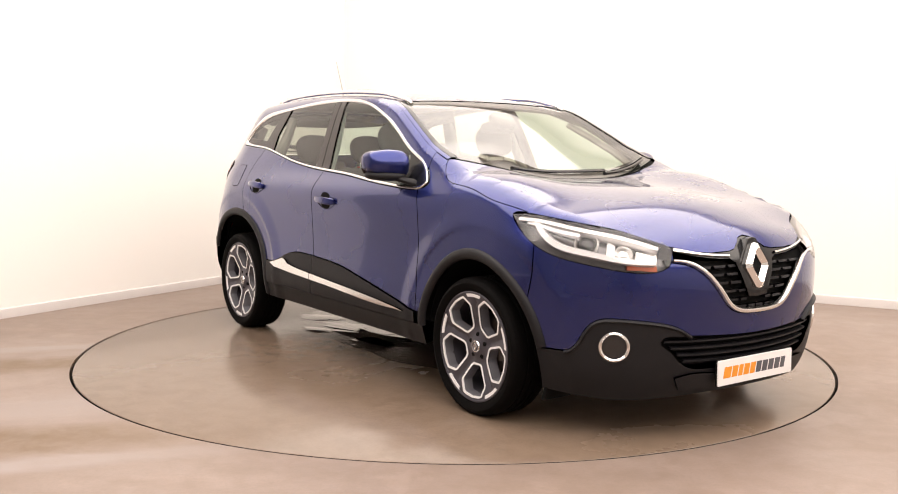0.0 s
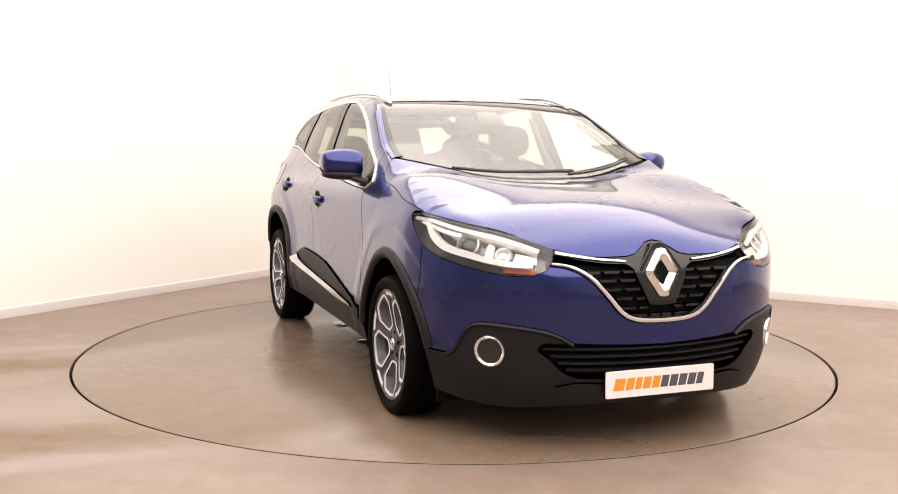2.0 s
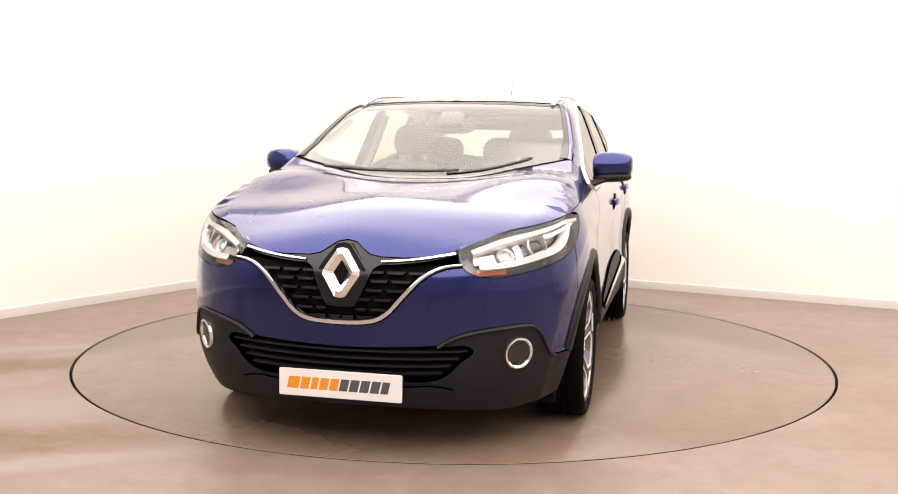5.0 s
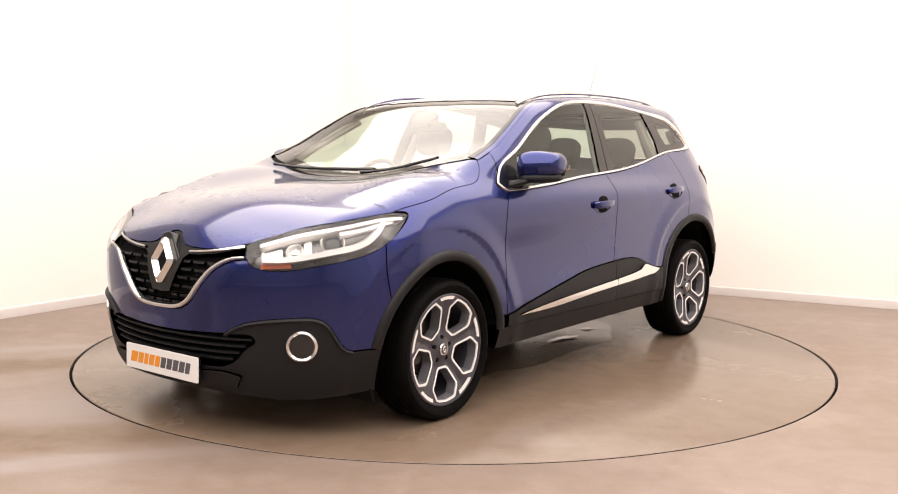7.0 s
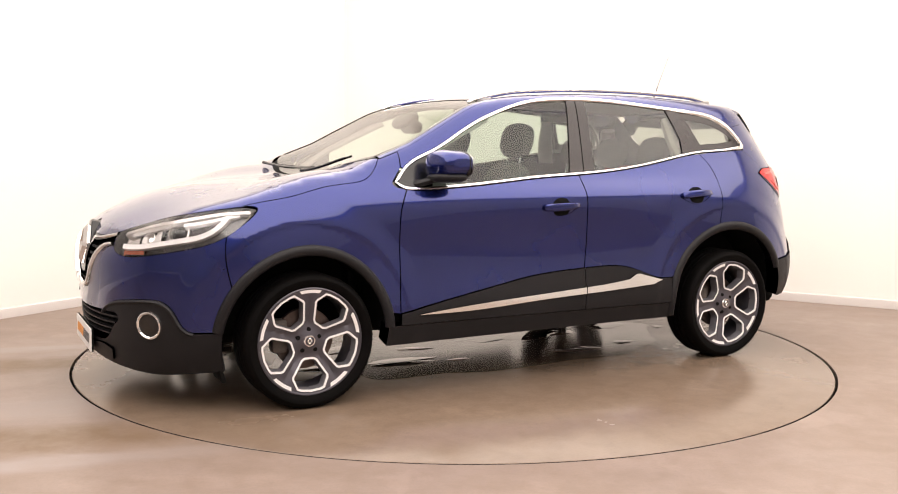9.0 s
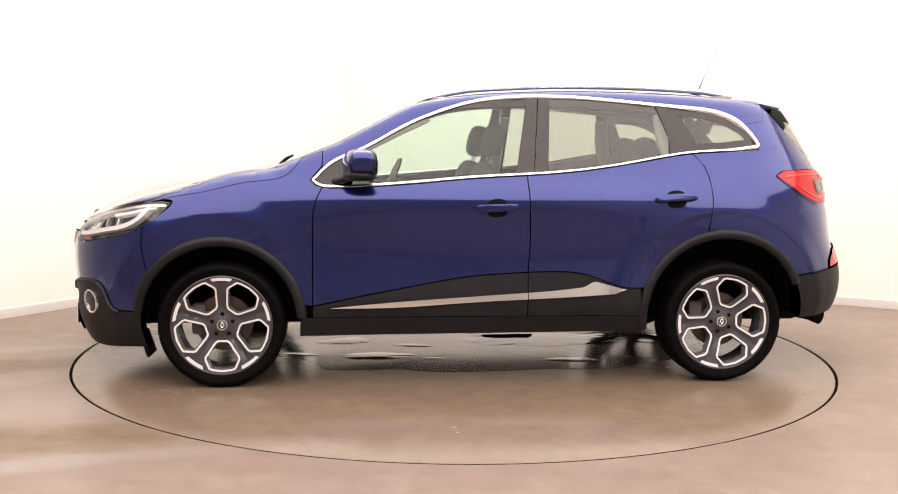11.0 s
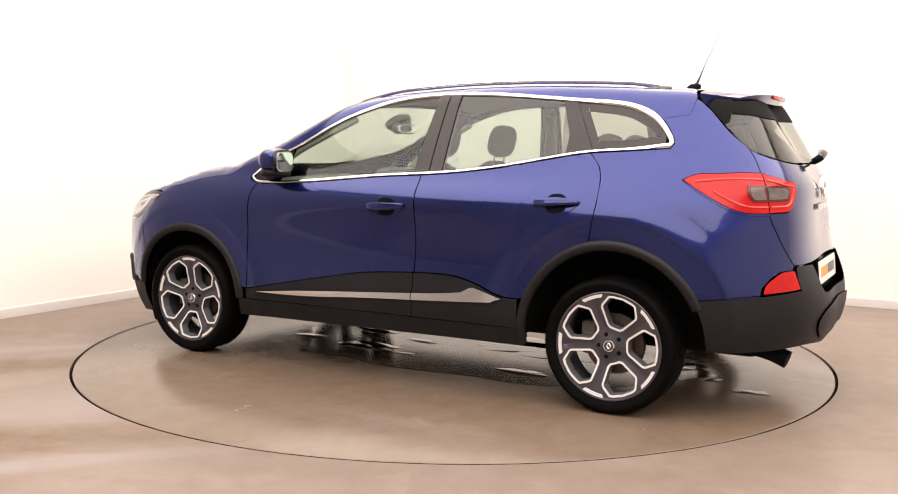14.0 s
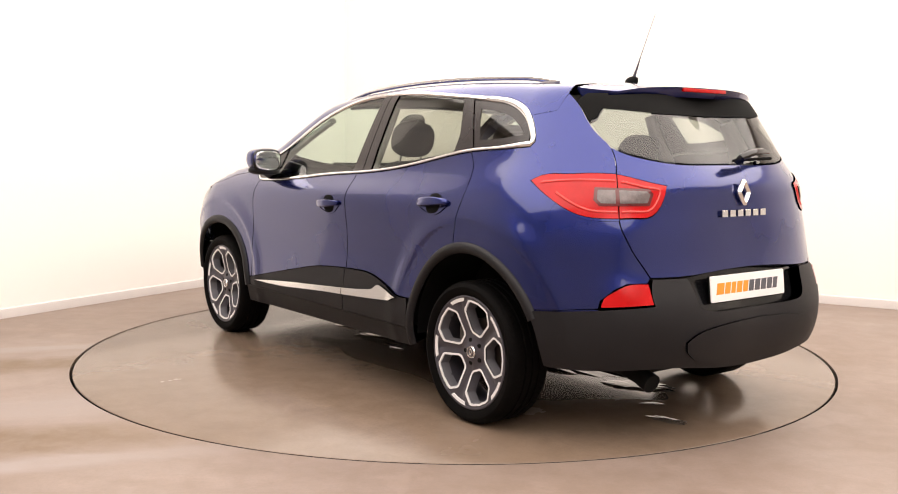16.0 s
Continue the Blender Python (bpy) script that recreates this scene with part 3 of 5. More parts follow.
PUDDLE_PLAN = [(0.67, -0.2, 0.1, 1.8, 10, 1), (0.47, 0.25, 0.1, 2.2, -8, 2), (-0.6, -0.2, 0.2, 2.6, 4, 3), (-0.66, 0.4, 0.06, 2.6, -6, 4), (-1.06, 0.34, 0.045, 1.8, 12, 5), (-1.34, -0.2, 0.12, 1.5, 30, 7), (-0.35, -0.38, 0.13, 1.7, -20, 8), (0.96, 0.19, 0.06, 2.0, 0, 9), (-1.85, 0.18, 0.045, 2.2, 15, 10), (0.15, 0.33, 0.03, 2.4, 5, 11), (-0.95, -0.45, 0.07, 2.0, 12, 13), (0.25, -0.05, 0.05, 2.4, -12, 14), (-1.62, 0.02, 0.03, 1.8, 40, 15)]
PUDDLES = [puddle(*q) for q in PUDDLE_PLAN]
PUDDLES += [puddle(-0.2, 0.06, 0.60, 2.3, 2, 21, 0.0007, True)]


# ---- the car ----
car = tagged(new("car"), "dark blue compact crossover car with black plastic cladding and chrome trim", "car")
AX, HUB_Z = 1.323, 0.336
TYRE = 0.322


def arc(cx, cz, r, a0, a1, n=24):
    return [(cx + r * math.cos(radians(a0 + (a1 - a0) * i / n)), cz + r * math.sin(radians(a0 + (a1 - a0) * i / n))) for i in range(n + 1)]


def xz(pts):
    """Flank chart points from (x, z) seen from the side."""
    out = []
    us = np.linspace(-around(55), around(55), 300)
    for x, z in pts:
        if abs(x) <= FAN:
            out.append((x, z))
        else:
            p = flank(np.stack([us, np.full_like(us, z)], 1))
            out.append((float(np.interp(x, p[:, 0], us)), z))
    return out


def neg(pts):
    return [(-a, b) for a, b in pts]


def rev(pts):
    return list(pts)[::-1]


# seams, as chart lines
HOOD_SIDE = [(0.910, 0.745), (1.03, 0.738), (1.15, 0.725), (1.30, 0.738), (1.45, 0.737), (1.60, 0.722), (1.75, 0.688), (1.87, 0.632), (1.96, 0.562), (2.03, 0.500), (2.072, 0.458)]
hood_line = curve(HOOD_SIDE)
hood_3d = deck(hood_line)
hood_uz = [(float(a), float(b)) for a, b in zip(unroll(hood_3d[:, 0], hood_3d[:, 1])[0], hood_3d[:, 2])]
LAMP_TOP = curve([(1.650, 0.957), (1.76, 0.944), (1.88, 0.926), (2.02, 0.902), (2.15, 0.876), (2.24, 0.858), hood_uz[-1]])
HOOD_SEAM = curve([hood_uz[0], (1.00, 1.082), (1.09, 1.062), (1.222, 1.045), (1.384, 1.005), (1.513, 0.984), (1.60, 0.968), (1.650, 0.957)])
LAMP_LOW = curve([(2.312, 0.805), (2.302, 0.765), (2.245, 0.735), (2.16, 0.728), (2.05, 0.740), (1.93, 0.760), (1.80, 0.787), (1.70, 0.828), (1.62, 0.885), (1.556, 0.946)])
LAMP_UP = curve([(1.556, 0.946), (1.60, 0.953), (1.650, 0.954), (1.76, 0.941), (1.88, 0.923), (2.02, 0.899), (2.15, 0.873), (2.24, 0.855), (2.296, 0.838), (2.314, 0.805)])
FRAME = curve([(2.308, 0.768), (2.36, 0.762), (2.412, 0.748), (2.455, 0.727), (2.482, 0.710), (2.53, 0.668), (2.576, 0.623), (2.62, 0.580), (2.68, 0.548), (2.76, 0.535), (U_END, 0.532)])
hood_nose = [(2.072, 0.458), (2.100, 0.405), (2.122, 0.36), (2.140, 0.25), (2.146, 0.150), (2.142, 0.105), (2.125, 0.068), (2.108, 0.042), (2.100, 0.0)]
CLAD_TOP = curve([(1.762, 0.390), (1.80, 0.391), (1.875, 0.397), (1.915, 0.440), (1.945, 0.492), (1.985, 0.526), (2.06, 0.537), (2.17, 0.530), (2.296, 0.511), (2.365, 0.487), (2.415, 0.458)])
LIP = curve([(2.415, 0.458), (2.573, 0.450), (2.72, 0.445), (U_END, 0.443)])
GILL_OUT, GILL_IN = 0.440, 0.395
f_outer = xz(arc(AX, HUB_Z, GILL_OUT, 36, 168, 40))
bump_arch = xz(arc(AX, HUB_Z, GILL_OUT, 36, 8, 10))
SEAM_FB = curve([(1.70, 0.828), (1.705, 0.76), f_outer[0]])
DLO_TOP = [(0.858, 1.062), (0.80, 1.128), (0.73, 1.178), (0.627, 1.222), (0.474, 1.303), (0.321, 1.384), (0.168, 1.443), (0.016, 1.487), (-0.136, 1.511), (-0.289, 1.521), (-0.441, 1.522), (-0.593, 1.517), (-0.746, 1.507), (-0.899, 1.494), (-1.051, 1.482), (-1.204, 1.472), (-1.320, 1.458), (-1.410, 1.430), (-1.490, 1.382), (-1.540, 1.336), (-1.574, 1.292)]
DLO_LOW = [(-1.574, 1.292), (-1.583, 1.268), (-1.575, 1.250), (-1.540, 1.241), (-1.400, 1.231), (-1.179, 1.217), (-0.882, 1.169), (-0.585, 1.122), (-0.287, 1.095), (0.012, 1.077), (0.311, 1.050), (0.611, 1.029), (0.761, 1.024), (0.830, 1.036), (0.858, 1.062)]
dlo_top, dlo_low = curve(DLO_TOP), curve(DLO_LOW)
dlo = joined(dlo_top, dlo_low)
tip = [q for q in inset(dlo, -0.001) if q[0] < -1.48]
DOOR_F = [(0.800, 1.030), (0.836, 0.957), (0.850, 0.85), (0.851, 0.72), (0.851, 0.422)]
DOOR_M = [(-0.262, 1.093), (-0.268, 0.90), (-0.272, 0.73), (-0.262, 0.590)]
DOOR_R = [(-1.168, 1.216), (-1.225, 1.150), (-1.243, 1.090), (-1.246, 0.979), (-1.222, 0.815)]
MOULD = [(0.851, 0.422), (0.65, 0.462), (0.451, 0.500), (0.25, 0.537), (0.095, 0.564), (-0.10, 0.583), (-0.262, 0.592), (-0.40, 0.596), (-0.497, 0.592), (-0.616, 0.566), (-0.70, 0.535), (-0.765, 0.514), (-0.865, 0.509)]
RAX, RAZ, R_OUT, R_IN = -1.323, 0.350, 0.466, 0.420
r_outer_front = xz(arc(RAX, RAZ, R_OUT, 78, 20, 20))
r_outer_back = xz(arc(RAX, RAZ, R_OUT, 78, 152, 26))


def between(line, a, b):
    """The part of a line with its first coordinate between a and b, ends cut exactly."""
    p = np.asarray(line)
    o = p if p[0, 0] < p[-1, 0] else p[::-1]
    lo, hi = min(a, b), max(a, b)
    mid = [tuple(q) for q in o if lo + 1e-4 < q[0] < hi - 1e-4]
    cut = [(lo, float(np.interp(lo, o[:, 0], o[:, 1]))), *mid, (hi, float(np.interp(hi, o[:, 0], o[:, 1])))]
    return cut if a < b else cut[::-1]


SCREEN_SIDE = [(0.900, 0.728), (0.80, 0.722), (0.69, 0.708), (0.45, 0.663), (0.30, 0.630), (0.225, 0.612)]
scr_edge = curve(SCREEN_SIDE, 0.012)
scr_3d = deck(scr_edge)
scr_uz = [(float(a), float(b)) for a, b in zip(scr_3d[:, 0], scr_3d[:, 2])]
out_edge = [(x, y + 0.022) for x, y in scr_edge]
out_3d = deck(out_edge)
out_uz = [(float(a), float(b)) for a, b in zip(out_3d[:, 0], out_3d[:, 2])]

def adopt(doors, pieces):
    """Hangs the left and right piece on the left and right door."""
    for door, piece in zip(doors, pieces):
        piece.parent = door


# bonnet, in a top and a flank sweep
hood_rear = [(1.118, 0.0), (1.105, 0.25), (1.065, 0.44), (1.000, 0.62), (0.910, 0.745)]
shell("bonnet", [(deck, joined(curve(hood_rear), hood_line, curve(hood_nose[:3]), hood_nose[2:])), (flank, joined(hood_uz, rev(LAMP_TOP), rev(HOOD_SEAM)))], PAINT, car, both=True, gap=0, step=0.03)
# front wings
sides("front_wing", [(flank, joined(curve(rev(DOOR_F)), [(0.848, 1.040), (0.862, 1.053), (0.864, 1.064), (0.806, 1.132)], between(out_uz, 0.80, 0.90), HOOD_SEAM, curve([(1.650, 0.957), (1.556, 0.950), (1.62, 0.885), (1.70, 0.828)], 0.02), SEAM_FB, f_outer))], PAINT, car, step=0.018, gap=0.003)
# bumpers
shell("front_bumper", [(flank, joined(SEAM_FB[::-1], rev([q for q in LAMP_LOW if q[0] > 1.70]), FRAME, [(U_END, 0.443)], rev(LIP), rev(CLAD_TOP), rev(bump_arch)))], PAINT, car, both=True, step=0.03)
low_arch = xz(arc(AX, HUB_Z, GILL_IN, 8, -20, 8))
INTAKE = curve([(2.415, 0.457), (2.340, 0.458), (2.275, 0.452), (2.262, 0.440), (2.300, 0.404), (2.350, 0.356), (2.408, 0.324), (2.52, 0.313), (2.70, 0.311), (U_END, 0.311)], 0.02)
shell("lower_bumper", [(flank, joined(CLAD_TOP, INTAKE, [(U_END, 0.200)], curve([(U_END, 0.200), (2.53, 0.196), (2.25, 0.185), (2.05, 0.178), (1.90, 0.188), (1.72, 0.200)]), rev(low_arch)))], PLASTIC, car, "textured black plastic lower bumper", lift=0.006, thick=0.05, both=True, step=0.03)
shell("skid_trim", [(flank, joined(curve([(2.33, 0.285), (2.42, 0.300), (2.53, 0.296), (U_END, 0.292)]), curve([(U_END, 0.222), (2.50, 0.222), (2.36, 0.226)])))], PLASTIC, car, lift=0.018, thick=0.02, both=True)
shell("intake_backing", [(flank, joined(curve([(2.24, 0.470), (2.43, 0.468), (U_END, 0.455)]), curve([(U_END, 0.30), (2.40, 0.31), (2.26, 0.40), (2.24, 0.455)])))], DULL_BLACK, car, lift=-0.045, both=True, gap=0)
for zc in (0.424, 0.394, 0.364, 0.335):
    x0 = 2.282 + (0.424 - zc) * 1.15
    bm = band(curve([(x0, zc + 0.007), (2.55, zc + 0.002), (U_END, zc)]), 0.011, -0.006, low=-0.03)
    other = flip_y(band(curve([(x0, zc + 0.007), (2.55, zc + 0.002), (U_END, zc)]), 0.011, -0.006, low=-0.03))
    me = bpy.data.meshes.new("tmp")
    other.to_mesh(me)
    other.free()
    bm.from_mesh(me)
    bmesh.ops.remove_doubles(bm, verts=bm.verts, dist=1e-4)
    part("intake_slat", bm, PLASTIC, car)
# upper grille
nose_3d = deck(hood_nose)
nose_uz = [(float(a), float(b)) for a, b in zip(unroll(nose_3d[:, 0], nose_3d[:, 1])[0], nose_3d[:, 2])]
nose_uz[-1] = (U_END, nose_uz[-1][1])
shell("grille_backing", [(flank, joined(curve([(2.29, 0.80), (2.45, 0.79), (2.68, 0.78), (U_END, 0.80)]), curve([(U_END, 0.54), (2.70, 0.55), (2.58, 0.63), (2.48, 0.715), (2.30, 0.77)])))], DULL_BLACK, car, lift=-0.04, both=True, gap=0)
shell("grille_hood_band", [(flank, joined(nose_uz, [(U_END, 0.60), (2.79, 0.605), (2.725, 0.715), (2.705, 0.755), (2.67, 0.772)], curve([(2.60, 0.774), (2.50, 0.783), (2.40, 0.797), (2.318, 0.812)])))], GLOSS_BLACK, car, "dark grey upper grille band", lift=-0.004, both=True, step=0.02)
bands("grille_trim_line", curve([(2.32, 0.814), (2.42, 0.799), (2.54, 0.786), (2.665, 0.778)], 0.02), 0.010, 0.006, CHROME, car, "thin chrome line", inward=1)
bands("grille_frame", FRAME, [0.010 + 0.014 * min(1, i / 10) for i in range(len(FRAME))], 0.017, CHROME, car, "chrome lower grille frame", inward=1)
for k, zc in enumerate((0.745, 0.710, 0.672, 0.634, 0.594, 0.562)):
    edge = float(np.interp(-zc, [-q[1] for q in FRAME], [q[0] for q in FRAME])) + 0.03
    inner = 2.725 if zc > 0.72 else (2.745 if zc > 0.66 else (2.79 if zc > 0.58 else U_END - 0.002))
    u = edge + (0.02 if k % 2 else 0.0)
    while u + 0.028 < inner:
        w = min(0.088, inner - u)
        sides("grille_bar", [(flank, [(u, zc + 0.006), (u + 0.008, zc - 0.005), (u + w - 0.006, zc - 0.005), (u + w, zc + 0.006)])], PLASTIC, car, lift=-0.012, thick=0.022, gap=0, step=0.05)
        u += w + 0.014


def prism(outline, depth, hole=None, peak=0.0, cap=0.004):
    """A faceted badge: an outline in XY raised along Z, chamfered, with an optional hole and a ridge."""
    bm = bmesh.new()
    if hole:
        n = len(outline)
        rows = []
        for k, h in ((0.0, 0.0), (0.0, depth * 0.6), (0.5, depth + peak), (1.0, depth * 0.55), (1.0, 0.0)):
            rows.append([bm.verts.new((a[0] + (b[0] - a[0]) * k, a[1] + (b[1] - a[1]) * k, h)) for a, b in zip(outline, hole)])
        for a, b in zip(rows, rows[1:]):
            for i in range(n):
                bm.faces.new((a[i], a[(i + 1) % n], b[(i + 1) % n], b[i]))
    else:
        small = inset(outline, cap)
        rows = [[bm.verts.new((*q, h)) for q in o] for o, h in ((outline, 0.0), (outline, depth - cap), (small, depth))]
        n = len(outline)
        for a, b in zip(rows, rows[1:]):
            for i in range(n):
                bm.faces.new((a[i], a[(i + 1) % n], b[(i + 1) % n], b[i]))
        bm.faces.new(rows[-1])
        bm.faces.new(rows[0])
    return bm


def plain_pose(x, z, lean, back=False):
    """Upright pose on the car's middle line: Z axis forward (or to the rear), leaning back by degrees."""
    if back:
        return Matrix.Translation((x, 0, z)) @ Matrix(((0, 0, -1, 0), (-1, 0, 0, 0), (0, 1, 0, 0), (0, 0, 0, 1))) @ pose(0, 0, 0, -lean, 0, 0)
    return Matrix.Translation((x, 0, z)) @ Matrix(((0, 0, 1, 0), (1, 0, 0, 0), (0, 1, 0, 0), (0, 0, 0, 1))) @ pose(0, 0, 0, -lean, 0, 0)


RHOMB = [(0, 0.100), (-0.022, 0.095), (-0.077, 0.010), (-0.077, -0.010), (-0.022, -0.095), (0, -0.100), (0.022, -0.095), (0.077, -0.010), (0.077, 0.010), (0.022, 0.095)]
HOLE = [(0, 0.052), (-0.003, 0.048), (-0.030, 0.004), (-0.030, -0.004), (-0.003, -0.048), (0, -0.052), (0.003, -0.048), (0.030, -0.004), (0.030, 0.004), (0.003, 0.048)]
part("badge_plate", placed(prism([(a * 1.32, b * 1.2) for a, b in RHOMB], 0.04), plain_pose(2.135, 0.735, 11)), GLOSS_BLACK, car, smooth=20)
part("front_badge", placed(prism(RHOMB, 0.018, HOLE, 0.010), plain_pose(2.176, 0.735, 11)), CHROME, car, "chrome diamond badge", smooth=15)
part("badge_fill", placed(prism([(a * 1.05, b * 1.05) for a, b in HOLE], 0.008), plain_pose(2.176, 0.735, 11)), DULL_BLACK, car, smooth=15)


def number_plate(name, m):
    """A white plate with orange and grey slanted bars in place of its print."""
    w, h, r = 0.26, 0.0555, 0.008
    rim = [(sx * (w - r) + r * math.cos(a), sy * (h - r) + r * math.sin(a)) for sx, sy, a0 in ((1, 1, 0), (-1, 1, 90), (-1, -1, 180), (1, -1, 270)) for a in [radians(a0 + 30 * i) for i in range(4)]]
    holder = part(name + "_holder", placed(prism([(a * 1.008, b * 1.04) for a, b in rim], 0.008, cap=0.002), m @ pose(0, 0, -0.007)), DULL_BLACK, car, smooth=25)
    plate = part(name, placed(prism(rim, 0.006, cap=0.0015), m), PLATE_WHITE, car, "white plate with orange and grey print bars", smooth=25)
    x = -0.226
    widths = [0.056, 0.044, 0.036, 0.044, 0.042, 0.042, 0.044, 0.044, 0.044, 0.038]
    for i, wd in enumerate(widths):
        lo, hi, t = -0.024, 0.024, 0.011
        bar = [(x, lo), (x + wd - 0.007, lo), (x + wd - 0.007 + t, hi), (x + t, hi)]
        part("print_bar", placed(prism(bar, 0.0012, cap=0.0003), m @ pose(0, 0, 0.0056)), ORANGE if i < 5 else GREY_INK, plate, smooth=0)
        x += wd
    return plate


number_plate("front_plate", plain_pose(2.198, 0.287, 1))
number_plate("rear_plate", plain_pose(-2.140, 0.655, 6, True))

# headlamps
lamp = joined(LAMP_UP, LAMP_LOW)
DRL_LINE = [(1.665, 0.925), (1.72, 0.862), (1.80, 0.815), (1.93, 0.788), (2.05, 0.768), (2.16, 0.757), (2.235, 0.757)]
for s in (1, -1):
    hl = shell("headlamp", [(flank, lamp)], HOUSING, car, "clear-lensed headlamp with a white running light strip", lift=-0.05, thick=-0.047, side=s, gap=0.001)
    shell("lamp_lens", [(flank, lamp)], LAMP_GLASS, hl, "clear lens", side=s, thick=0.012, gap=0.0)
    bm = band(curve([(1.59, 0.944), (1.70, 0.940), (1.85, 0.918), (2.02, 0.890), (2.15, 0.862), (2.25, 0.836)], 0.02), 0.020, -0.005, low=-0.03, inward=-1)
    part("brow_trim", bm if s > 0 else flip_y(bm), SATIN, hl)
    bm = band(curve(DRL_LINE, 0.02), 0.034, -0.008, low=-0.035, inward=1)
    part("running_light", bm if s > 0 else flip_y(bm), DRL, hl, "white running light strip")
    bm = band(curve([(1.64, 0.935), (1.70, 0.925), (1.80, 0.905), (1.90, 0.892)], 0.02), 0.022, -0.012, low=-0.035, inward=-1)
    part("running_light_top", bm if s > 0 else flip_y(bm), DRL, hl, "white running light strip")
    for u, z, r, name in ((1.93, 0.853, 0.040, "main_projector"), (2.10, 0.822, 0.030, "second_projector")):
        ring = lathe([(r * 1.25, -0.02), (r * 1.28, 0.012), (r * 1.12, 0.016), (r * 1.0, 0.004), (r * 0.96, -0.01)], "Z", 28)
        pr = part(name, placed(ring, on_skin(u, z, -0.045), s), SATIN, hl)
        ball = lathe([(0.0, 0.010), (r * 0.4, 0.0085), (r * 0.75, 0.003), (r * 0.98, -0.006)], "Z", 24)
        part("projector_lens", placed(ball, on_skin(u, z, -0.044), s), MIRROR if r < 0.035 else GLOSS_BLACK, pr)
    for u0, u1, z0, z1, mm in ((2.02, 2.06, 0.80, 0.87, SATIN), (2.15, 2.25, 0.79, 0.83, CHROME), (2.11, 2.25, 0.740, 0.776, AMBER)):
        shell("reflector", [(flank, [(u0, z0), (u1, z0 - 0.004), (u1 - 0.004, z1 - 0.012), (u0 + 0.004, z1)])], mm, hl, lift=-0.030, thick=0.012, side=s, gap=0, step=0.05)

# fog lamps
for s in (1, -1):
    m = on_skin(2.063, 0.420, 0.004)
    fog = part("fog_lamp", placed(lathe([(0.046, -0.03), (0.052, 0.006), (0.058, 0.011), (0.064, 0.008), (0.066, -0.004)], "Z", 40), m, s), CHROME, car, "round fog lamp in a chrome ring")
    part("bowl", placed(lathe([(0.0, -0.035), (0.02, -0.034), (0.038, -0.022), (0.050, 0.0)], "Z", 32), m, s), HOUSING, fog)
    part("bulb", placed(lathe([(0.0, 0.004), (0.012, 0.001), (0.018, -0.012), (0.018, -0.035)], "Z", 20), m @ pose(0.010, 0.008, -0.004), s), DRL, fog)
    part("glass", placed(lathe([(0.0, 0.006), (0.03, 0.004), (0.052, 0.0)], "Z", 32), m, s), LAMP_GLASS, fog)
bands("bumper_lip", CLAD_TOP[3:], 0.016, 0.016, PLASTIC, car, inward=-1, low=0.004)

# fuel flap on the driver's side
FLAP = [(-1.400 + 0.060 * math.copysign(abs(math.cos(a)) ** 0.4, math.cos(a)), 1.035 + 0.072 * math.copysign(abs(math.sin(a)) ** 0.4, math.sin(a))) for a in [2 * math.pi * i / 32 for i in range(32)]]
shell("fuel_flap_gap", [(flank, FLAP)], DULL_BLACK, car, lift=0.0008, thick=0.004, gap=0, side=-1)
shell("fuel_flap", [(flank, inset(FLAP, 0.003))], PAINT, car, lift=0.0020, thick=0.001, gap=0, side=-1)

# wheel arch cladding
for line, w in ((xz(arc(AX, HUB_Z, GILL_OUT + 0.004, 8, 176, 60)), 0.052), (xz(arc(RAX, RAZ, R_OUT + 0.003, -8, 156, 60)), 0.050)):
    bands("arch_cladding", line, w, 0.016, PLASTIC, car, "black plastic wheel arch trim", inward=1, low=0.001)

# doors and quarters
front_doors = sides("front_door", [(flank, joined(curve(DOOR_F), between(curve(MOULD), 0.851, -0.262), rev(curve(DOOR_M)), between(dlo_low, -0.262, 0.761), [(0.800, 1.030)]))], PAINT, car, step=0.018, gap=0.003)
r_door_bot = rev(between(curve(MOULD), -0.865, -0.262))
rear_doors = sides("rear_door", [(flank, joined(curve(rev(DOOR_M)), between(dlo_low, -0.262, -1.168), curve(DOOR_R), r_outer_front, rev(r_door_bot)))], PAINT, car, step=0.018, gap=0.003)
TAIL_UP = curve(neg([(1.640, 1.100), (1.690, 1.122), (1.80, 1.130), (1.93, 1.135), (2.045, 1.132)]))
TAIL_LOW = curve(neg([(2.066, 0.953), (2.00, 0.953), (1.93, 0.958), (1.84, 0.985), (1.755, 1.030), (1.69, 1.068), (1.640, 1.100)]))
IN_UP = curve(neg([(2.045, 1.132), (2.110, 1.120), (2.20, 1.101), (2.288, 1.087)]))
IN_LOW = curve(neg([(2.288, 1.087), (2.278, 1.05), (2.262, 1.015), (2.235, 0.980), (2.208, 0.962), (2.14, 0.956), (2.066, 0.953)]))
GATE_UP = curve(neg([(1.70, 1.475), (1.779, 1.43), (1.874, 1.342), (1.94, 1.29), (2.005, 1.243), (2.034, 1.19), (2.045, 1.132)]))
GATE_LOW = curve(neg([(2.066, 0.953), (2.080, 0.91), (2.104, 0.868), (2.130, 0.822), (2.170, 0.770), (2.209, 0.718)]))
BUMP_TOP = curve(neg([(1.712, 0.570), (1.80, 0.577), (1.895, 0.584), (2.008, 0.593), (2.12, 0.602), (2.222, 0.609)]))
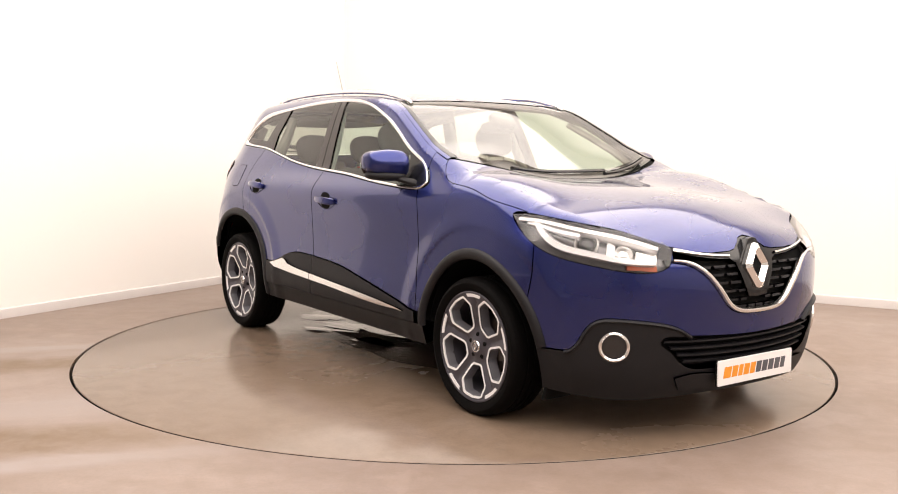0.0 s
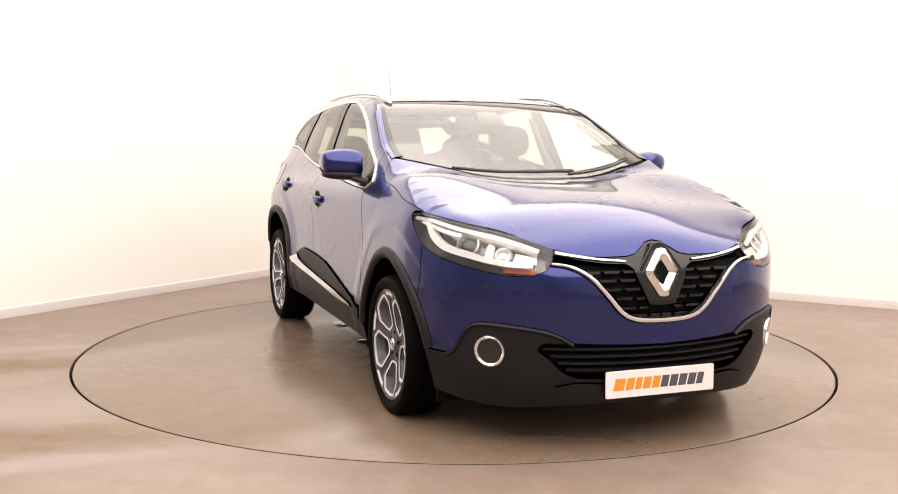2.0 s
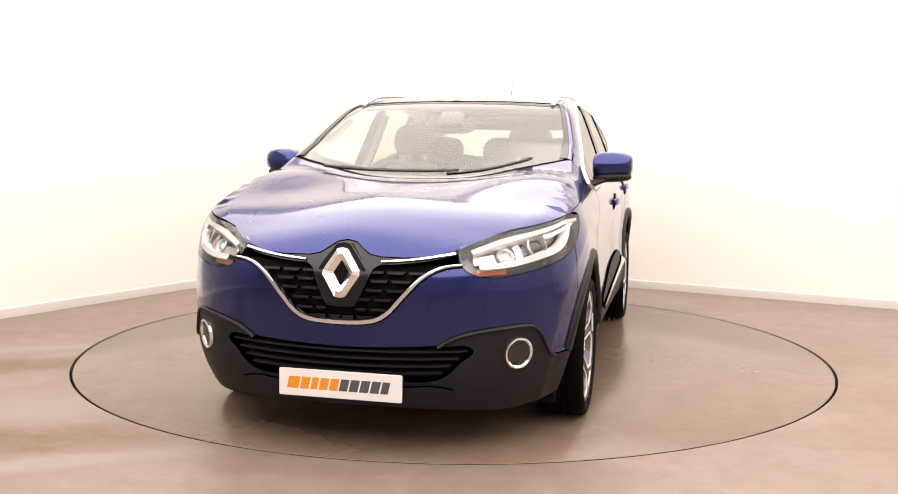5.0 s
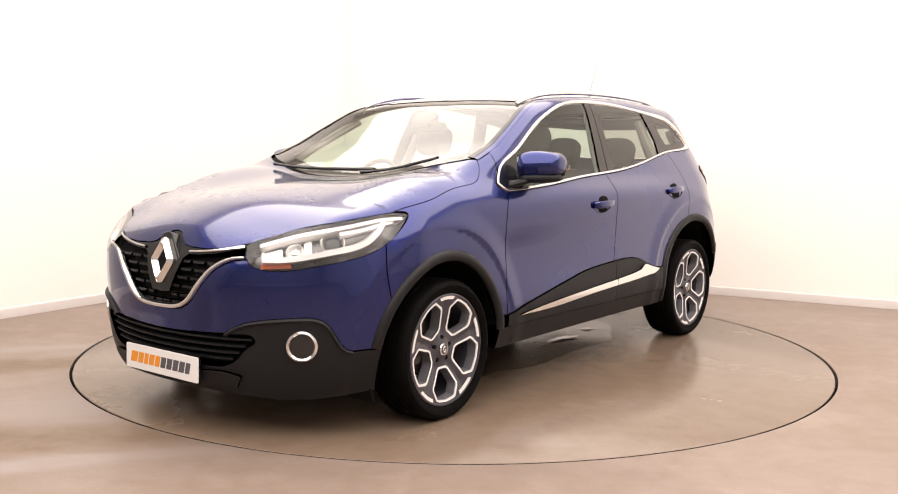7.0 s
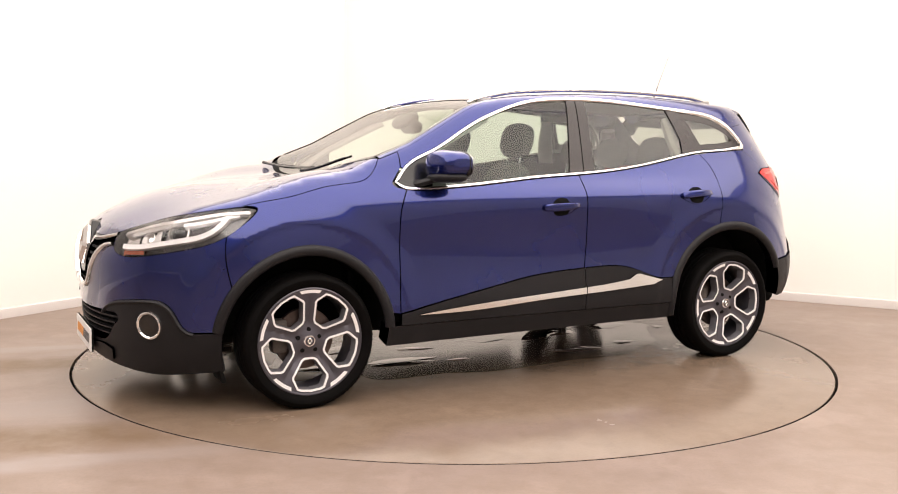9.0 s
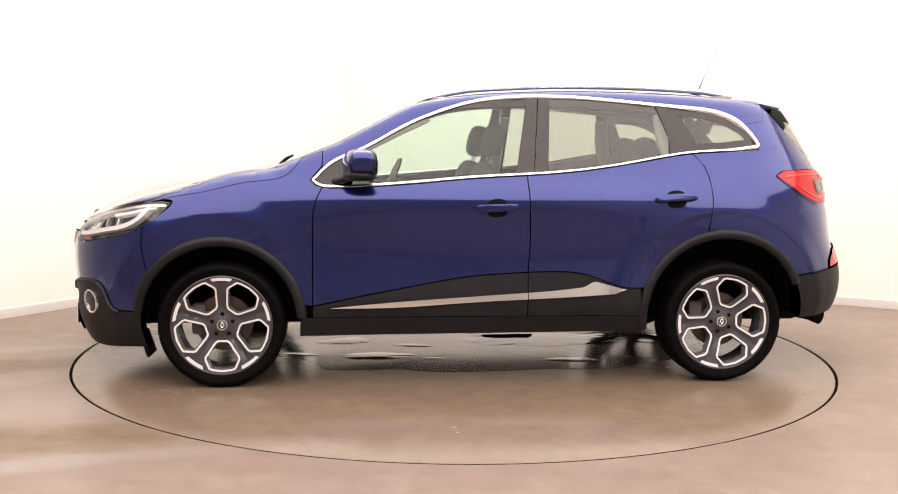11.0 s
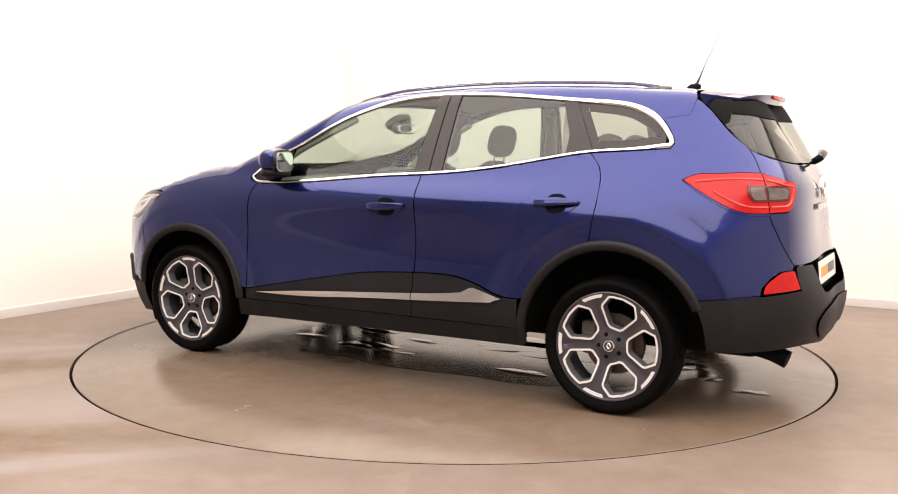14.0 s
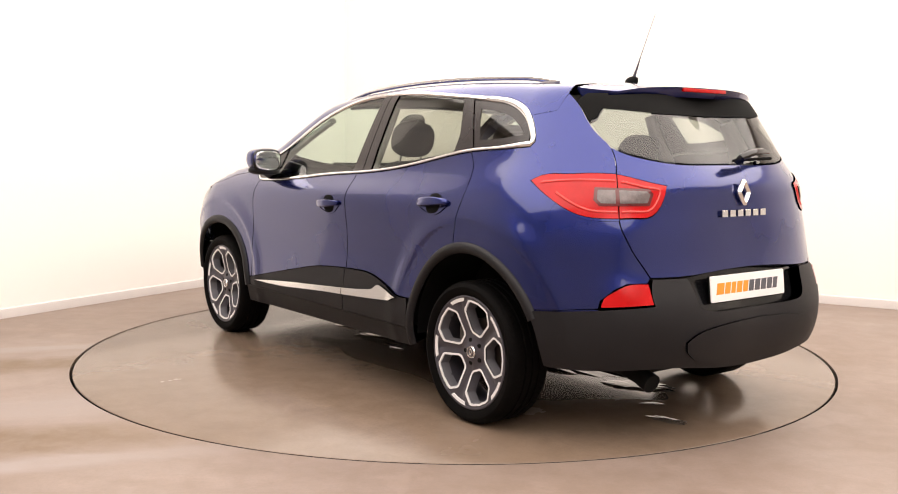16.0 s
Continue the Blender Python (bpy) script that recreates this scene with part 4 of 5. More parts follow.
roof_edge = curve([(0.225, 0.610), (0.0, 0.600), (-0.5, 0.588), (-1.0, 0.578), (-1.4, 0.552), (-1.60, 0.530)], 0.02)
roof_3d = deck(roof_edge)
roof_uz = [(float(a), float(b)) for a, b in zip(unroll(roof_3d[:, 0], roof_3d[:, 1])[0], roof_3d[:, 2])]
sides("rear_quarter", [(flank, joined(rev(DOOR_R), between(dlo_low, -1.168, -1.47), rev(tip), [(-1.66, 1.40)], GATE_UP, rev(TAIL_UP), rev(TAIL_LOW), GATE_LOW, neg([(2.196, 0.697), (2.109, 0.695), (2.06, 0.672), (2.007, 0.628), (2.000, 0.596)]), rev(between(BUMP_TOP, -2.0, -1.712)), rev(r_outer_back)))], PAINT, car, step=0.018, gap=0.003)
sides("body_side_frame", [(deck, joined(scr_edge, rev(out_edge))), (flank, joined([(0.803, 1.138)], between(out_uz, 0.80, 0.225), roof_uz, [(-1.70, 1.475), (-1.6621, 1.3983), (tip[0][0] - 0.0021, tip[0][1] - 0.0017)], between(dlo_top, -1.47, 0.795)))], PAINT, car, "blue roof pillar and cant rail", gap=0.0005, step=0.015)
shell("roof", [(deck, joined(roof_edge, curve([(-1.60, 0.530), (-1.625, 0.3), (-1.635, 0.0)]), curve([(0.205, 0.0), (0.210, 0.35), (0.225, 0.610)])))], PAINT, car, both=True, gap=0.001)
shell("roof_lining", [(deck, joined(roof_edge, curve([(-1.60, 0.530), (-1.635, 0.0)]), curve([(0.205, 0.0), (0.225, 0.610)])))], LINING, car, "pale cloth roof lining", both=True, gap=0.03, lift=-0.035)

# side windows
chrome_w = [float(np.interp(-q[0], [-0.9, 1.0, 1.3, 1.45, 1.57], [0.017, 0.019, 0.028, 0.036, 0.030])) if q[1] > np.interp(q[0], [-1.56, 0.86], [1.262, 1.07]) else float(np.interp(-q[0], [1.35, 1.57], [0.014, 0.026])) for q in dlo]
bands("window_chrome", dlo, chrome_w, 0.009, CHROME, car, "chrome window surround", closed=True, inward=1)
inner = inset(dlo, [w - 0.002 for w in chrome_w])
top_in = sorted([q for q in inner if q[1] > np.interp(q[0], [-1.56, 0.86], [1.27, 1.07])])
low_in = sorted([q for q in inner if q[1] <= np.interp(q[0], [-1.56, 0.86], [1.27, 1.07])])


def pane(xt0, xb0, xt1, xb1, mid=()):
    """An outline between two slanted ends inside the chrome surround."""
    return joined(between(top_in, xt0, xt1), mid, between(low_in, xb1, xb0))


adopt(front_doors, sides("front_side_glass", [(flank, pane(0.60, 0.655, -0.280, -0.205))], CLEAR, car, "clear side window glass", lift=-0.004, thick=0.004, gap=0))
adopt(rear_doors, sides("rear_side_glass", [(flank, pane(-0.405, -0.377, -0.985, -1.040, [(-1.045, 1.30)]))], REAR_GLASS, car, "tinted side window glass", lift=-0.004, thick=0.004, gap=0))
sides("quarter_glass", [(flank, joined(between(top_in, -1.06, -1.53), between(low_in, -1.535, -1.175)))], REAR_GLASS, car, "tinted quarter window glass", lift=-0.004, thick=0.004, gap=0)
quarter_edge = joined(between(top_in, -1.06, -1.53), between(low_in, -1.535, -1.175))
sides("quarter_frit", [(flank, quarter_edge)], PILLAR, car, "black printed window border", lift=-0.0035, thick=0.002, gap=0, holes=[inset(dense(quarter_edge, 0.035), 0.040)])
adopt(front_doors, sides("sail_panel", [(flank, joined(between(top_in, 0.835, 0.60), between(low_in, 0.655, 0.835)))], GLOSS_BLACK, car, lift=0.0, gap=0))
sides("door_pillar_trim", [(flank, pane(-0.280, -0.205, -0.338, -0.298))], PILLAR, car, lift=0.001, gap=0.001)
sides("door_pillar_trim", [(flank, pane(-0.342, -0.302, -0.405, -0.377))], PILLAR, car, lift=0.001, gap=0.001)
sides("rear_pillar_trim", [(flank, joined(between(top_in, -0.985, -1.06), between(low_in, -1.175, -1.040), [(-1.045, 1.30)]))], PILLAR, car, lift=0.001, gap=0.001)

# door mouldings and sills
SILL = 0.365
adopt(front_doors, sides("front_door_moulding", [(flank, joined(between(curve(MOULD), 0.851, -0.262), [(-0.262, SILL), (0.851, SILL)]))], PLASTIC, car, "black plastic door moulding", lift=0.010, thick=0.02))
adopt(rear_doors, sides("rear_door_moulding", [(flank, joined(r_door_bot, [(-0.865, SILL), (-0.262, SILL)]))], PLASTIC, car, "black plastic door moulding", lift=0.010, thick=0.02))
sides("sill", [(flank, joined([(0.915, SILL), (-0.868, SILL)], [(-0.868, 0.275), (0.92, 0.262)]))], PLASTIC, car, "black plastic sill", lift=0.004, thick=0.10)
STRIP_T = [(0.764, 0.416), (0.451, 0.443), (0.10, 0.466), (-0.262, 0.489)]
STRIP_B = [(-0.262, 0.450), (0.10, 0.432), (0.451, 0.412), (0.764, 0.410)]
adopt(front_doors, sides("door_strip", [(flank, joined(curve(STRIP_T), curve(STRIP_B)))], CHROME, car, "brushed chrome door strip", lift=0.022, thick=0.014))
adopt(rear_doors, sides("door_strip", [(flank, joined(curve([(-0.262, 0.489), (-0.45, 0.504), (-0.555, 0.517)]), [(-0.600, 0.542), (-0.625, 0.545), (-0.785, 0.503)], curve([(-0.725, 0.476), (-0.50, 0.462), (-0.262, 0.450)])))], CHROME, car, "brushed chrome door strip", lift=0.022, thick=0.014))

# door handles
for doors, xh, zh, tilt in ((front_doors, -0.095, 0.925, 3), (rear_doors, -1.048, 0.975, 3)):
    for s, door in zip((1, -1), doors):
        m = on_skin(xh, zh, 0.0) @ pose(0, 0, 0, 0, 0, tilt)
        # the cup lies on the skin; its black colour holds the recess shade
        part("handle_cup", placed(blob(0.112, 0.098, 0.012, 2.4, (0.0, 0.002, -0.001)), m, s), DULL_BLACK, door, "flat black handle cup, the recess shade put into its colour")
        grip = blob(0.226, 0.042, 0.026, 5.0, (0, 0.006, 0.022), None, 14, 32, lambda x, y, z: (x, y * (1 - 0.30 * max(0, x / 0.11)), z - 1.1 * x * x))
        part("door_handle", placed(grip, m, s), PAINT, door, "blue door handle")
    adopt(doors, sides("handle_rim", [(flank, joined(curve([(xh - 0.122, zh + 0.012 - 0.0), (xh - 0.06, zh - 0.030), (xh, zh - 0.045), (xh + 0.07, zh - 0.032), (xh + 0.122, zh - 0.008)], 0.02), curve([(xh + 0.115, zh - 0.012), (xh + 0.06, zh - 0.037), (xh, zh - 0.052), (xh - 0.065, zh - 0.036), (xh - 0.118, zh + 0.006)], 0.02)))], PAINT, car, lift=0.004, thick=0.006, gap=0, step=0.02))

# mirrors
for s in (1, -1):
    def bend(x, y, z):
        k = 1 - 0.22 * (y / 0.1) * (1 if y > 0 else 0.2)
        return (x * (1 - 0.25 * abs(z) / 0.075) - 0.25 * y, y, z * k + 0.06 * y)
    body = blob(0.155, 0.205, 0.142, 4.2, (0.612, 0.935, 1.152), None, 16, 28, bend)
    mirror = part("door_mirror", placed(body, Matrix.Identity(4), s), PAINT, car, "blue door mirror on a black foot")
    low = blob(0.16, 0.200, 0.050, 2.8, (0.612, 0.932, 1.088), None, 12, 24, lambda x, y, z: (x * (1 - 0.2 * (y > 0) * y / 0.1) - 0.2 * y, y, z + 0.04 * y))
    part("mirror_base", placed(low, Matrix.Identity(4), s), PLASTIC, mirror)
    foot = tube([(0.735, 0.815, 1.052), (0.705, 0.85, 1.062), (0.66, 0.90, 1.080)], [0.035, 0.030, 0.026], 12, 0.6)
    part("mirror_foot", placed(foot, Matrix.Identity(4), s), PLASTIC, mirror)
    face = blob(0.006, 0.170, 0.108, 4.0, (0.5345, 0.941, 1.150), (0, 0, 8))
    rim = blob(0.03, 0.196, 0.134, 3.4, (0.556, 0.938, 1.151), (0, 0, 8))
    part("mirror_surround", placed(rim, Matrix.Identity(4), s), GLOSS_BLACK, mirror)
    part("mirror_glass", placed(face, Matrix.Identity(4), s), MIRROR, mirror)

# screen, wipers, cowl
SCREEN_FOOT = [(1.085, 0.0), (1.075, 0.25), (1.035, 0.44), (0.975, 0.61), (0.900, 0.724)]
screen = joined(curve(SCREEN_FOOT), curve([(x, y - 0.004) for x, y in SCREEN_SIDE]), curve([(0.222, 0.605), (0.212, 0.35), (0.207, 0.0)]))
shell("windscreen", [(deck, screen)], SCREEN_GLASS, car, "large raked windscreen", both=True, thick=0.005, lift=-0.003, gap=0.002)
shell("screen_border", [(deck, joined(curve(SCREEN_FOOT), curve([(0.78, 0.716), (0.80, 0.685), (0.87, 0.62), (0.95, 0.45), (0.99, 0.25), (1.00, 0.0)])))], DULL_BLACK, car, both=True, lift=-0.012, thick=0.003, gap=0)
sides("screen_edge", [(deck, joined(curve([(x, y - 0.001) for x, y in SCREEN_SIDE]), rev(curve([(x, y - w) for (x, y), w in zip(SCREEN_SIDE, (0.040, 0.036, 0.030, 0.026, 0.026, 0.026))]))))], GLOSS_BLACK, car, lift=0.0005, thick=0.01, gap=0)
shell("cowl", [(deck, joined(curve([(1.14, 0.0), (1.125, 0.25), (1.085, 0.44), (1.02, 0.62), (0.915, 0.738)]), curve([(0.895, 0.722), (0.975, 0.61), (1.035, 0.44), (1.070, 0.25), (1.078, 0.0)])))], DULL_BLACK, car, "black scuttle panel below the windscreen", both=True, lift=-0.016, thick=0.03, gap=0)


def on_deck(x, y, lift):
    q = deck([(x, y)])
    return tuple(map(float, (q + outward(q) * lift)[0]))


for path in ([(1.095, -0.50), (1.062, -0.30), (1.045, -0.05), (1.042, 0.20)], [(1.085, 0.15), (1.06, 0.30), (1.02, 0.46), (0.975, 0.56)]):
    pts = [on_deck(x, y, 0.022) for x, y in curve(path, 0.04)]
    w = part("wiper", tube(pts, [0.014] + [0.011] * (len(pts) - 2) + [0.006], 8, 0.7), GLOSS_BLACK, car, "black wiper arm")
    part("blade", tube([(a - 0.014, b, c + 0.004) for a, b, c in pts[2:]], 0.006, 6), DULL_BLACK, w)

# roof rails
for s in (1, -1):
    xs = np.linspace(0.30, -1.46, 40)
    ys = np.interp(xs, [-1.46, -1.0, 0.0, 0.30], [0.505, 0.545, 0.560, 0.565])
    zz = deck(np.stack([xs, ys], 1))[:, 2]
    t = (xs - xs[-1]) / (xs[0] - xs[-1])
    rise = 0.018 * np.clip(np.minimum(t / 0.10, (1 - t) / 0.16), 0, 1) ** 0.6
    rail = part("roof_rail", placed(tube([(a, b, c + d + 0.004) for a, b, c, d in zip(xs, ys, zz, rise)], [0.008] + [0.0145] * 38 + [0.008], 12, 1.0), Matrix.Identity(4), s), CHROME, car, "bright silver roof rail")
    for xf in (0.22, -1.40):
        j = int(np.argmin(abs(xs - xf)))
        part("rail_foot", placed(blob(0.12, 0.026, float(rise[j]) + 0.02, 3, (float(xs[j]), float(ys[j]), float(zz[j] + rise[j] / 2))), Matrix.Identity(4), s), SATIN, rail)

# tail: glass, gate, lamps, bumper
shell("tailgate_glass", [(flank, joined(curve(neg([(1.80, 1.42), (1.880, 1.342), (1.945, 1.288), (2.008, 1.243), (2.08, 1.219), (2.164, 1.201), (2.366, 1.178), (2.60, 1.174), (U_END, 1.174)])), neg([(U_END, 1.455), (2.10, 1.455), (1.85, 1.44)])))], REAR_GLASS, car, "tinted rear window", both=True, thick=0.005, gap=0.003)
GLASS_LOW = curve(neg([(2.005, 1.243), (2.08, 1.217), (2.164, 1.199), (2.366, 1.176), (2.60, 1.172), (U_END, 1.172)]))
shell("tailgate", [(flank, joined(GLASS_LOW, neg([(U_END, 0.735)]), curve(neg([(U_END, 0.735), (2.60, 0.729), (2.406, 0.719), (2.209, 0.718)])), rev(GATE_LOW), rev(IN_LOW), rev(IN_UP), rev(curve(neg([(2.005, 1.243), (2.034, 1.19), (2.045, 1.132)])))))], PAINT, car, both=True, step=0.03)
for s in (1, -1):
    tl = shell("tail_lamp", [(flank, joined(TAIL_UP, rev(curve(neg([(2.066, 0.953), (2.058, 1.04), (2.045, 1.132)]))), TAIL_LOW))], RED_LENS, car, "large red wraparound tail lamp", lift=0.006, thick=0.03, side=s)
    shell("gate_lamp", [(flank, joined(IN_UP, IN_LOW, curve(neg([(2.066, 0.953), (2.058, 1.04), (2.045, 1.132)]))))], RED_LENS, tl, lift=0.006, thick=0.03, side=s)
    for line in (neg([(1.700, 1.098), (1.80, 1.108), (1.93, 1.112), (2.040, 1.109)]), neg([(2.068, 1.106), (2.13, 1.096), (2.20, 1.083), (2.255, 1.070), (2.240, 1.020), (2.200, 0.982), (2.14, 0.977), (2.076, 0.975)]), neg([(2.056, 0.975), (2.00, 0.975), (1.935, 0.981), (1.86, 1.006), (1.78, 1.048)])):
        bm = band(curve(line, 0.02), 0.012, 0.010, low=0.005)
        part("light_guide", bm if s > 0 else flip_y(bm), RED_GUIDE, tl, "bright red light guide")
    shell("reversing_frame", [(flank, neg([(1.950, 1.080), (2.195, 1.076), (2.220, 1.054), (2.200, 1.004), (1.978, 1.001), (1.950, 1.026)]))], RED_DARK, tl, "dark red lamp inset", lift=0.0085, thick=0.01, side=s)
    shell("reversing_lens", [(flank, neg([(1.965, 1.070), (2.046, 1.070), (2.052, 1.012), (1.985, 1.012), (1.965, 1.030)]))], PALE_LENS, tl, "pale clear lens", lift=0.010, thick=0.02, side=s)
    shell("reversing_lens", [(flank, neg([(2.058, 1.070), (2.185, 1.066), (2.205, 1.052), (2.190, 1.015), (2.064, 1.012)]))], PALE_LENS, tl, "pale clear lens", lift=0.010, thick=0.02, side=s)
    shell("lamp_rim", [(flank, joined(TAIL_LOW, curve(neg([(1.640, 1.100), (1.69, 1.062), (1.755, 1.022), (1.84, 0.976), (1.93, 0.948), (2.00, 0.944), (2.066, 0.944)]))))], PAINT, tl, lift=0.004, thick=0.01, side=s, gap=0)
    shell("rear_reflector", [(flank, joined(curve(neg([(2.008, 0.600), (2.015, 0.632), (2.06, 0.668), (2.109, 0.692), (2.160, 0.697)]), 0.02), neg([(2.198, 0.696), (2.222, 0.613)])))], RED_LENS, car, "red rear reflector", lift=0.008, thick=0.03, side=s)
r_arch_low = xz(arc(RAX, RAZ, R_IN + 0.02, 152, 181, 8))
shell("rear_bumper", [(flank, joined(rev(r_arch_low), BUMP_TOP, curve(neg([(2.222, 0.609), (2.208, 0.660), (2.212, 0.714)])), neg([(2.212, 0.714), (2.38, 0.712)]), curve(neg([(2.39, 0.708), (2.425, 0.64), (2.45, 0.595), (2.50, 0.578), (2.62, 0.572), (U_END, 0.572)]), 0.02), curve(neg([(U_END, 0.315), (2.55, 0.330), (2.30, 0.352), (2.034, 0.342), (1.80, 0.338)]))))], PLASTIC, car, "textured black plastic rear bumper", lift=0.010, thick=0.08, both=True, step=0.03)
shell("rear_skid_panel", [(flank, joined(curve(neg([(2.365, 0.462), (2.42, 0.492), (2.493, 0.509), (2.68, 0.522), (U_END, 0.526)])), curve(neg([(U_END, 0.375), (2.62, 0.372), (2.42, 0.380), (2.37, 0.42)]))))], PLASTIC, car, lift=0.020, thick=0.02, both=True)
shell("plate_recess", [(flank, joined(curve(neg([(2.36, 0.72), (2.60, 0.735), (U_END, 0.74)])), curve(neg([(U_END, 0.55), (2.62, 0.55), (2.50, 0.555), (2.40, 0.58)]))))], GLOSS_BLACK, car, lift=-0.045, thick=0.004, both=True)
part("rear_badge", placed(prism([(a * 0.57, b * 0.57) for a, b in RHOMB], 0.010, [(a * 0.57, b * 0.57) for a, b in HOLE], 0.005), plain_pose(-2.098, 1.055, 5, True)), CHROME, car, "chrome diamond badge", smooth=15)
for i in range(6):
    y0 = -0.155 + i * 0.0535
    part("name_bar", placed(prism([(y0, -0.014), (y0 + 0.038, -0.014), (y0 + 0.038, 0.014), (y0, 0.014)], 0.005, cap=0.001), plain_pose(-2.106, 0.967, 3, True)), CHROME, car, "small chrome name bar", smooth=15)
# rear wiper
wiper = part("rear_wiper", tube([(-2.055, -0.02, 1.185), (-2.085, 0.0, 1.205), (-2.090, -0.05, 1.225), (-2.065, -0.16, 1.235), (-2.04, -0.26, 1.228)], [0.022, 0.024, 0.022, 0.017, 0.008], 10, 0.8), GLOSS_BLACK, car, "black rear wiper")
part("blade", tube([(-2.052, 0.02, 1.190), (-2.048, -0.12, 1.196), (-2.035, -0.28, 1.200)], 0.007, 6), DULL_BLACK, wiper)

# roof spoiler
bm = bmesh.new()
rows = []
for k in range(9):
    t = k / 8
    x = -1.615 - 0.265 * t
    half = 0.535 - 0.075 * t ** 1.5
    z0 = float(deck([(-1.615, 0.0)])[0][2])
    row_t, row_b = [], []
    for j in range(-12, 13):
        y = half * j / 12
        xx = x + 0.10 * t * (abs(j) / 12) ** 3
        zt = z0 - 0.032 * (abs(y) / 0.6) ** 2.6 - 0.085 * t * 0.35 - 0.012 * (abs(j) / 12) ** 6
        row_t.append(bm.verts.new((xx, y, zt + 0.002)))
        row_b.append(bm.verts.new((xx + 0.03 * t, y, zt - 0.012 - (0.028 + 0.03 * (abs(j) / 12) ** 4 * (1 - 0.6 * t)) * min(1, t * 2.5))))
    rows.append((row_t, row_b))
for (t0, b0), (t1, b1) in zip(rows, rows[1:]):
    for j in range(24):
        bm.faces.new((t0[j], t0[j + 1], t1[j + 1], t1[j]))
        bm.faces.new((b0[j], b0[j + 1], b1[j + 1], b1[j]))
    for j in (0, 24):
        bm.faces.new((t0[j], t1[j], b1[j], b0[j]))
for r in (rows[0], rows[-1]):
    for j in range(24):
        bm.faces.new((r[0][j], r[0][j + 1], r[1][j + 1], r[1][j]))
spoiler = part("roof_spoiler", bm, PAINT, car, "blue roof spoiler with a black underside")
part("spoiler_underside", block(0.17, 0.80, 0.022, 0.01, (-1.745, 0, 1.452), turn=(0, -6, 0)), DULL_BLACK, spoiler)
for s in (1, -1):
    shell("spoiler_fin", [(flank, joined(neg([(1.770, 1.440), (1.815, 1.403), (1.868, 1.353), (1.905, 1.365), (1.93, 1.41), (1.95, 1.47), (1.82, 1.47)])))], DULL_BLACK, spoiler, lift=0.004, thick=0.03, side=s, gap=0)
# puts the shade below the spoiler into a black strip on the glass
shell("spoiler_shade", [(flank, joined(neg([(1.93, 1.405), (2.3, 1.385), (U_END, 1.382)]), neg([(U_END, 1.47), (2.2, 1.47), (1.93, 1.46)])))], DULL_BLACK, spoiler, lift=0.004, thick=0.004, both=True, gap=0)
part("high_brake_light", block(0.014, 0.30, 0.018, 0.005, (-1.872, 0, 1.497)), RED_LENS, spoiler, "red high-level brake light")

# aerial
aerial = part("aerial", blob(0.075, 0.040, 0.045, 2.2, (-1.440, 0, 1.562), shape=lambda x, y, z: (x - 0.4 * max(0, z), y * (1 - 10 * max(0, z)), z)), DULL_BLACK, car, "black aerial foot with a thin rod")
part("rod", tube([(-1.452, 0, 1.575), (-1.47, 0, 1.615), (-1.495, 0, 1.68), (-1.575, 0, 1.865)], [0.008, 0.005, 0.0018, 0.0012], 8), SPOKE, aerial)
# exhaust
pipe = tube([(-1.70, 0.50, 0.315), (-1.90, 0.50, 0.315), (-1.99, 0.505, 0.300), (-2.06, 0.51, 0.275)], [0.034, 0.036, 0.040, 0.042], 18)
part("exhaust_pipe", pipe, DULL_BLACK, car, "dark exhaust tailpipe")

# underbody, inner panels, wheel houses
part("underbody", block(3.85, 1.04, 0.10, 0.03, (0.0, 0, 0.315)), DULL_BLACK, car)
for s in (1, -1):
    part("floor_pan", block(1.66, 0.36, 0.08, 0.03, (0.02, s * 0.66, 0.325)), DULL_BLACK, car)
inner_poly = joined([(-1.80, 0.95), (1.50, 0.93)], [(1.65, 0.75)], xz(arc(AX, HUB_Z, 0.425, 40, 180, 30)), [(0.89, 0.28), (-0.86, 0.28)], xz(arc(RAX, RAZ, 0.45, 0, 150, 30)), [(-1.90, 0.60)])
sides("inner_panel", [(flank, inner_poly)], DULL_BLACK, car, lift=-0.06, thick=0.01, gap=0, step=0.06)
sides("door_card", [(flank, joined([(0.80, 1.03), (-0.25, 1.098), (-0.60, 1.128), (-1.15, 1.215), (-1.5, 1.24)], [(-1.5, 0.90), (0.85, 0.90)]))], DASH, car, lift=-0.022, thick=0.02, gap=0, step=0.06)
for s in (1, -1):
    for cx, cz, r, name in ((AX, HUB_Z, 0.415, "wheel_house"), (RAX, RAZ, 0.44, "wheel_house")):
        bm = bmesh.new()
        y_out = 0.868 if cx > 0 else 0.878
        ringv = []
        for i in range(37):
            a = radians(-2 + (184 if cx > 0 else 182) * i / 36)
            x, z = cx + r * math.cos(a), cz + r * math.sin(a)
            ringv.append([bm.verts.new((x, s * (y_out - (0.035 if abs(x) > 1.6 else 0) - 0.02), z)), bm.verts.new((x, s * 0.56, z)), bm.verts.new((cx, s * 0.56, cz))])
        for a, b in zip(ringv, ringv[1:]):
            bm.faces.new((a[0], b[0], b[1], a[1]))
            bm.faces.new((a[1], b[1], b[2], a[2]))
        bmesh.ops.remove_doubles(bm, verts=bm.verts, dist=1e-5)
        part(name, bm, DULL_BLACK, car)
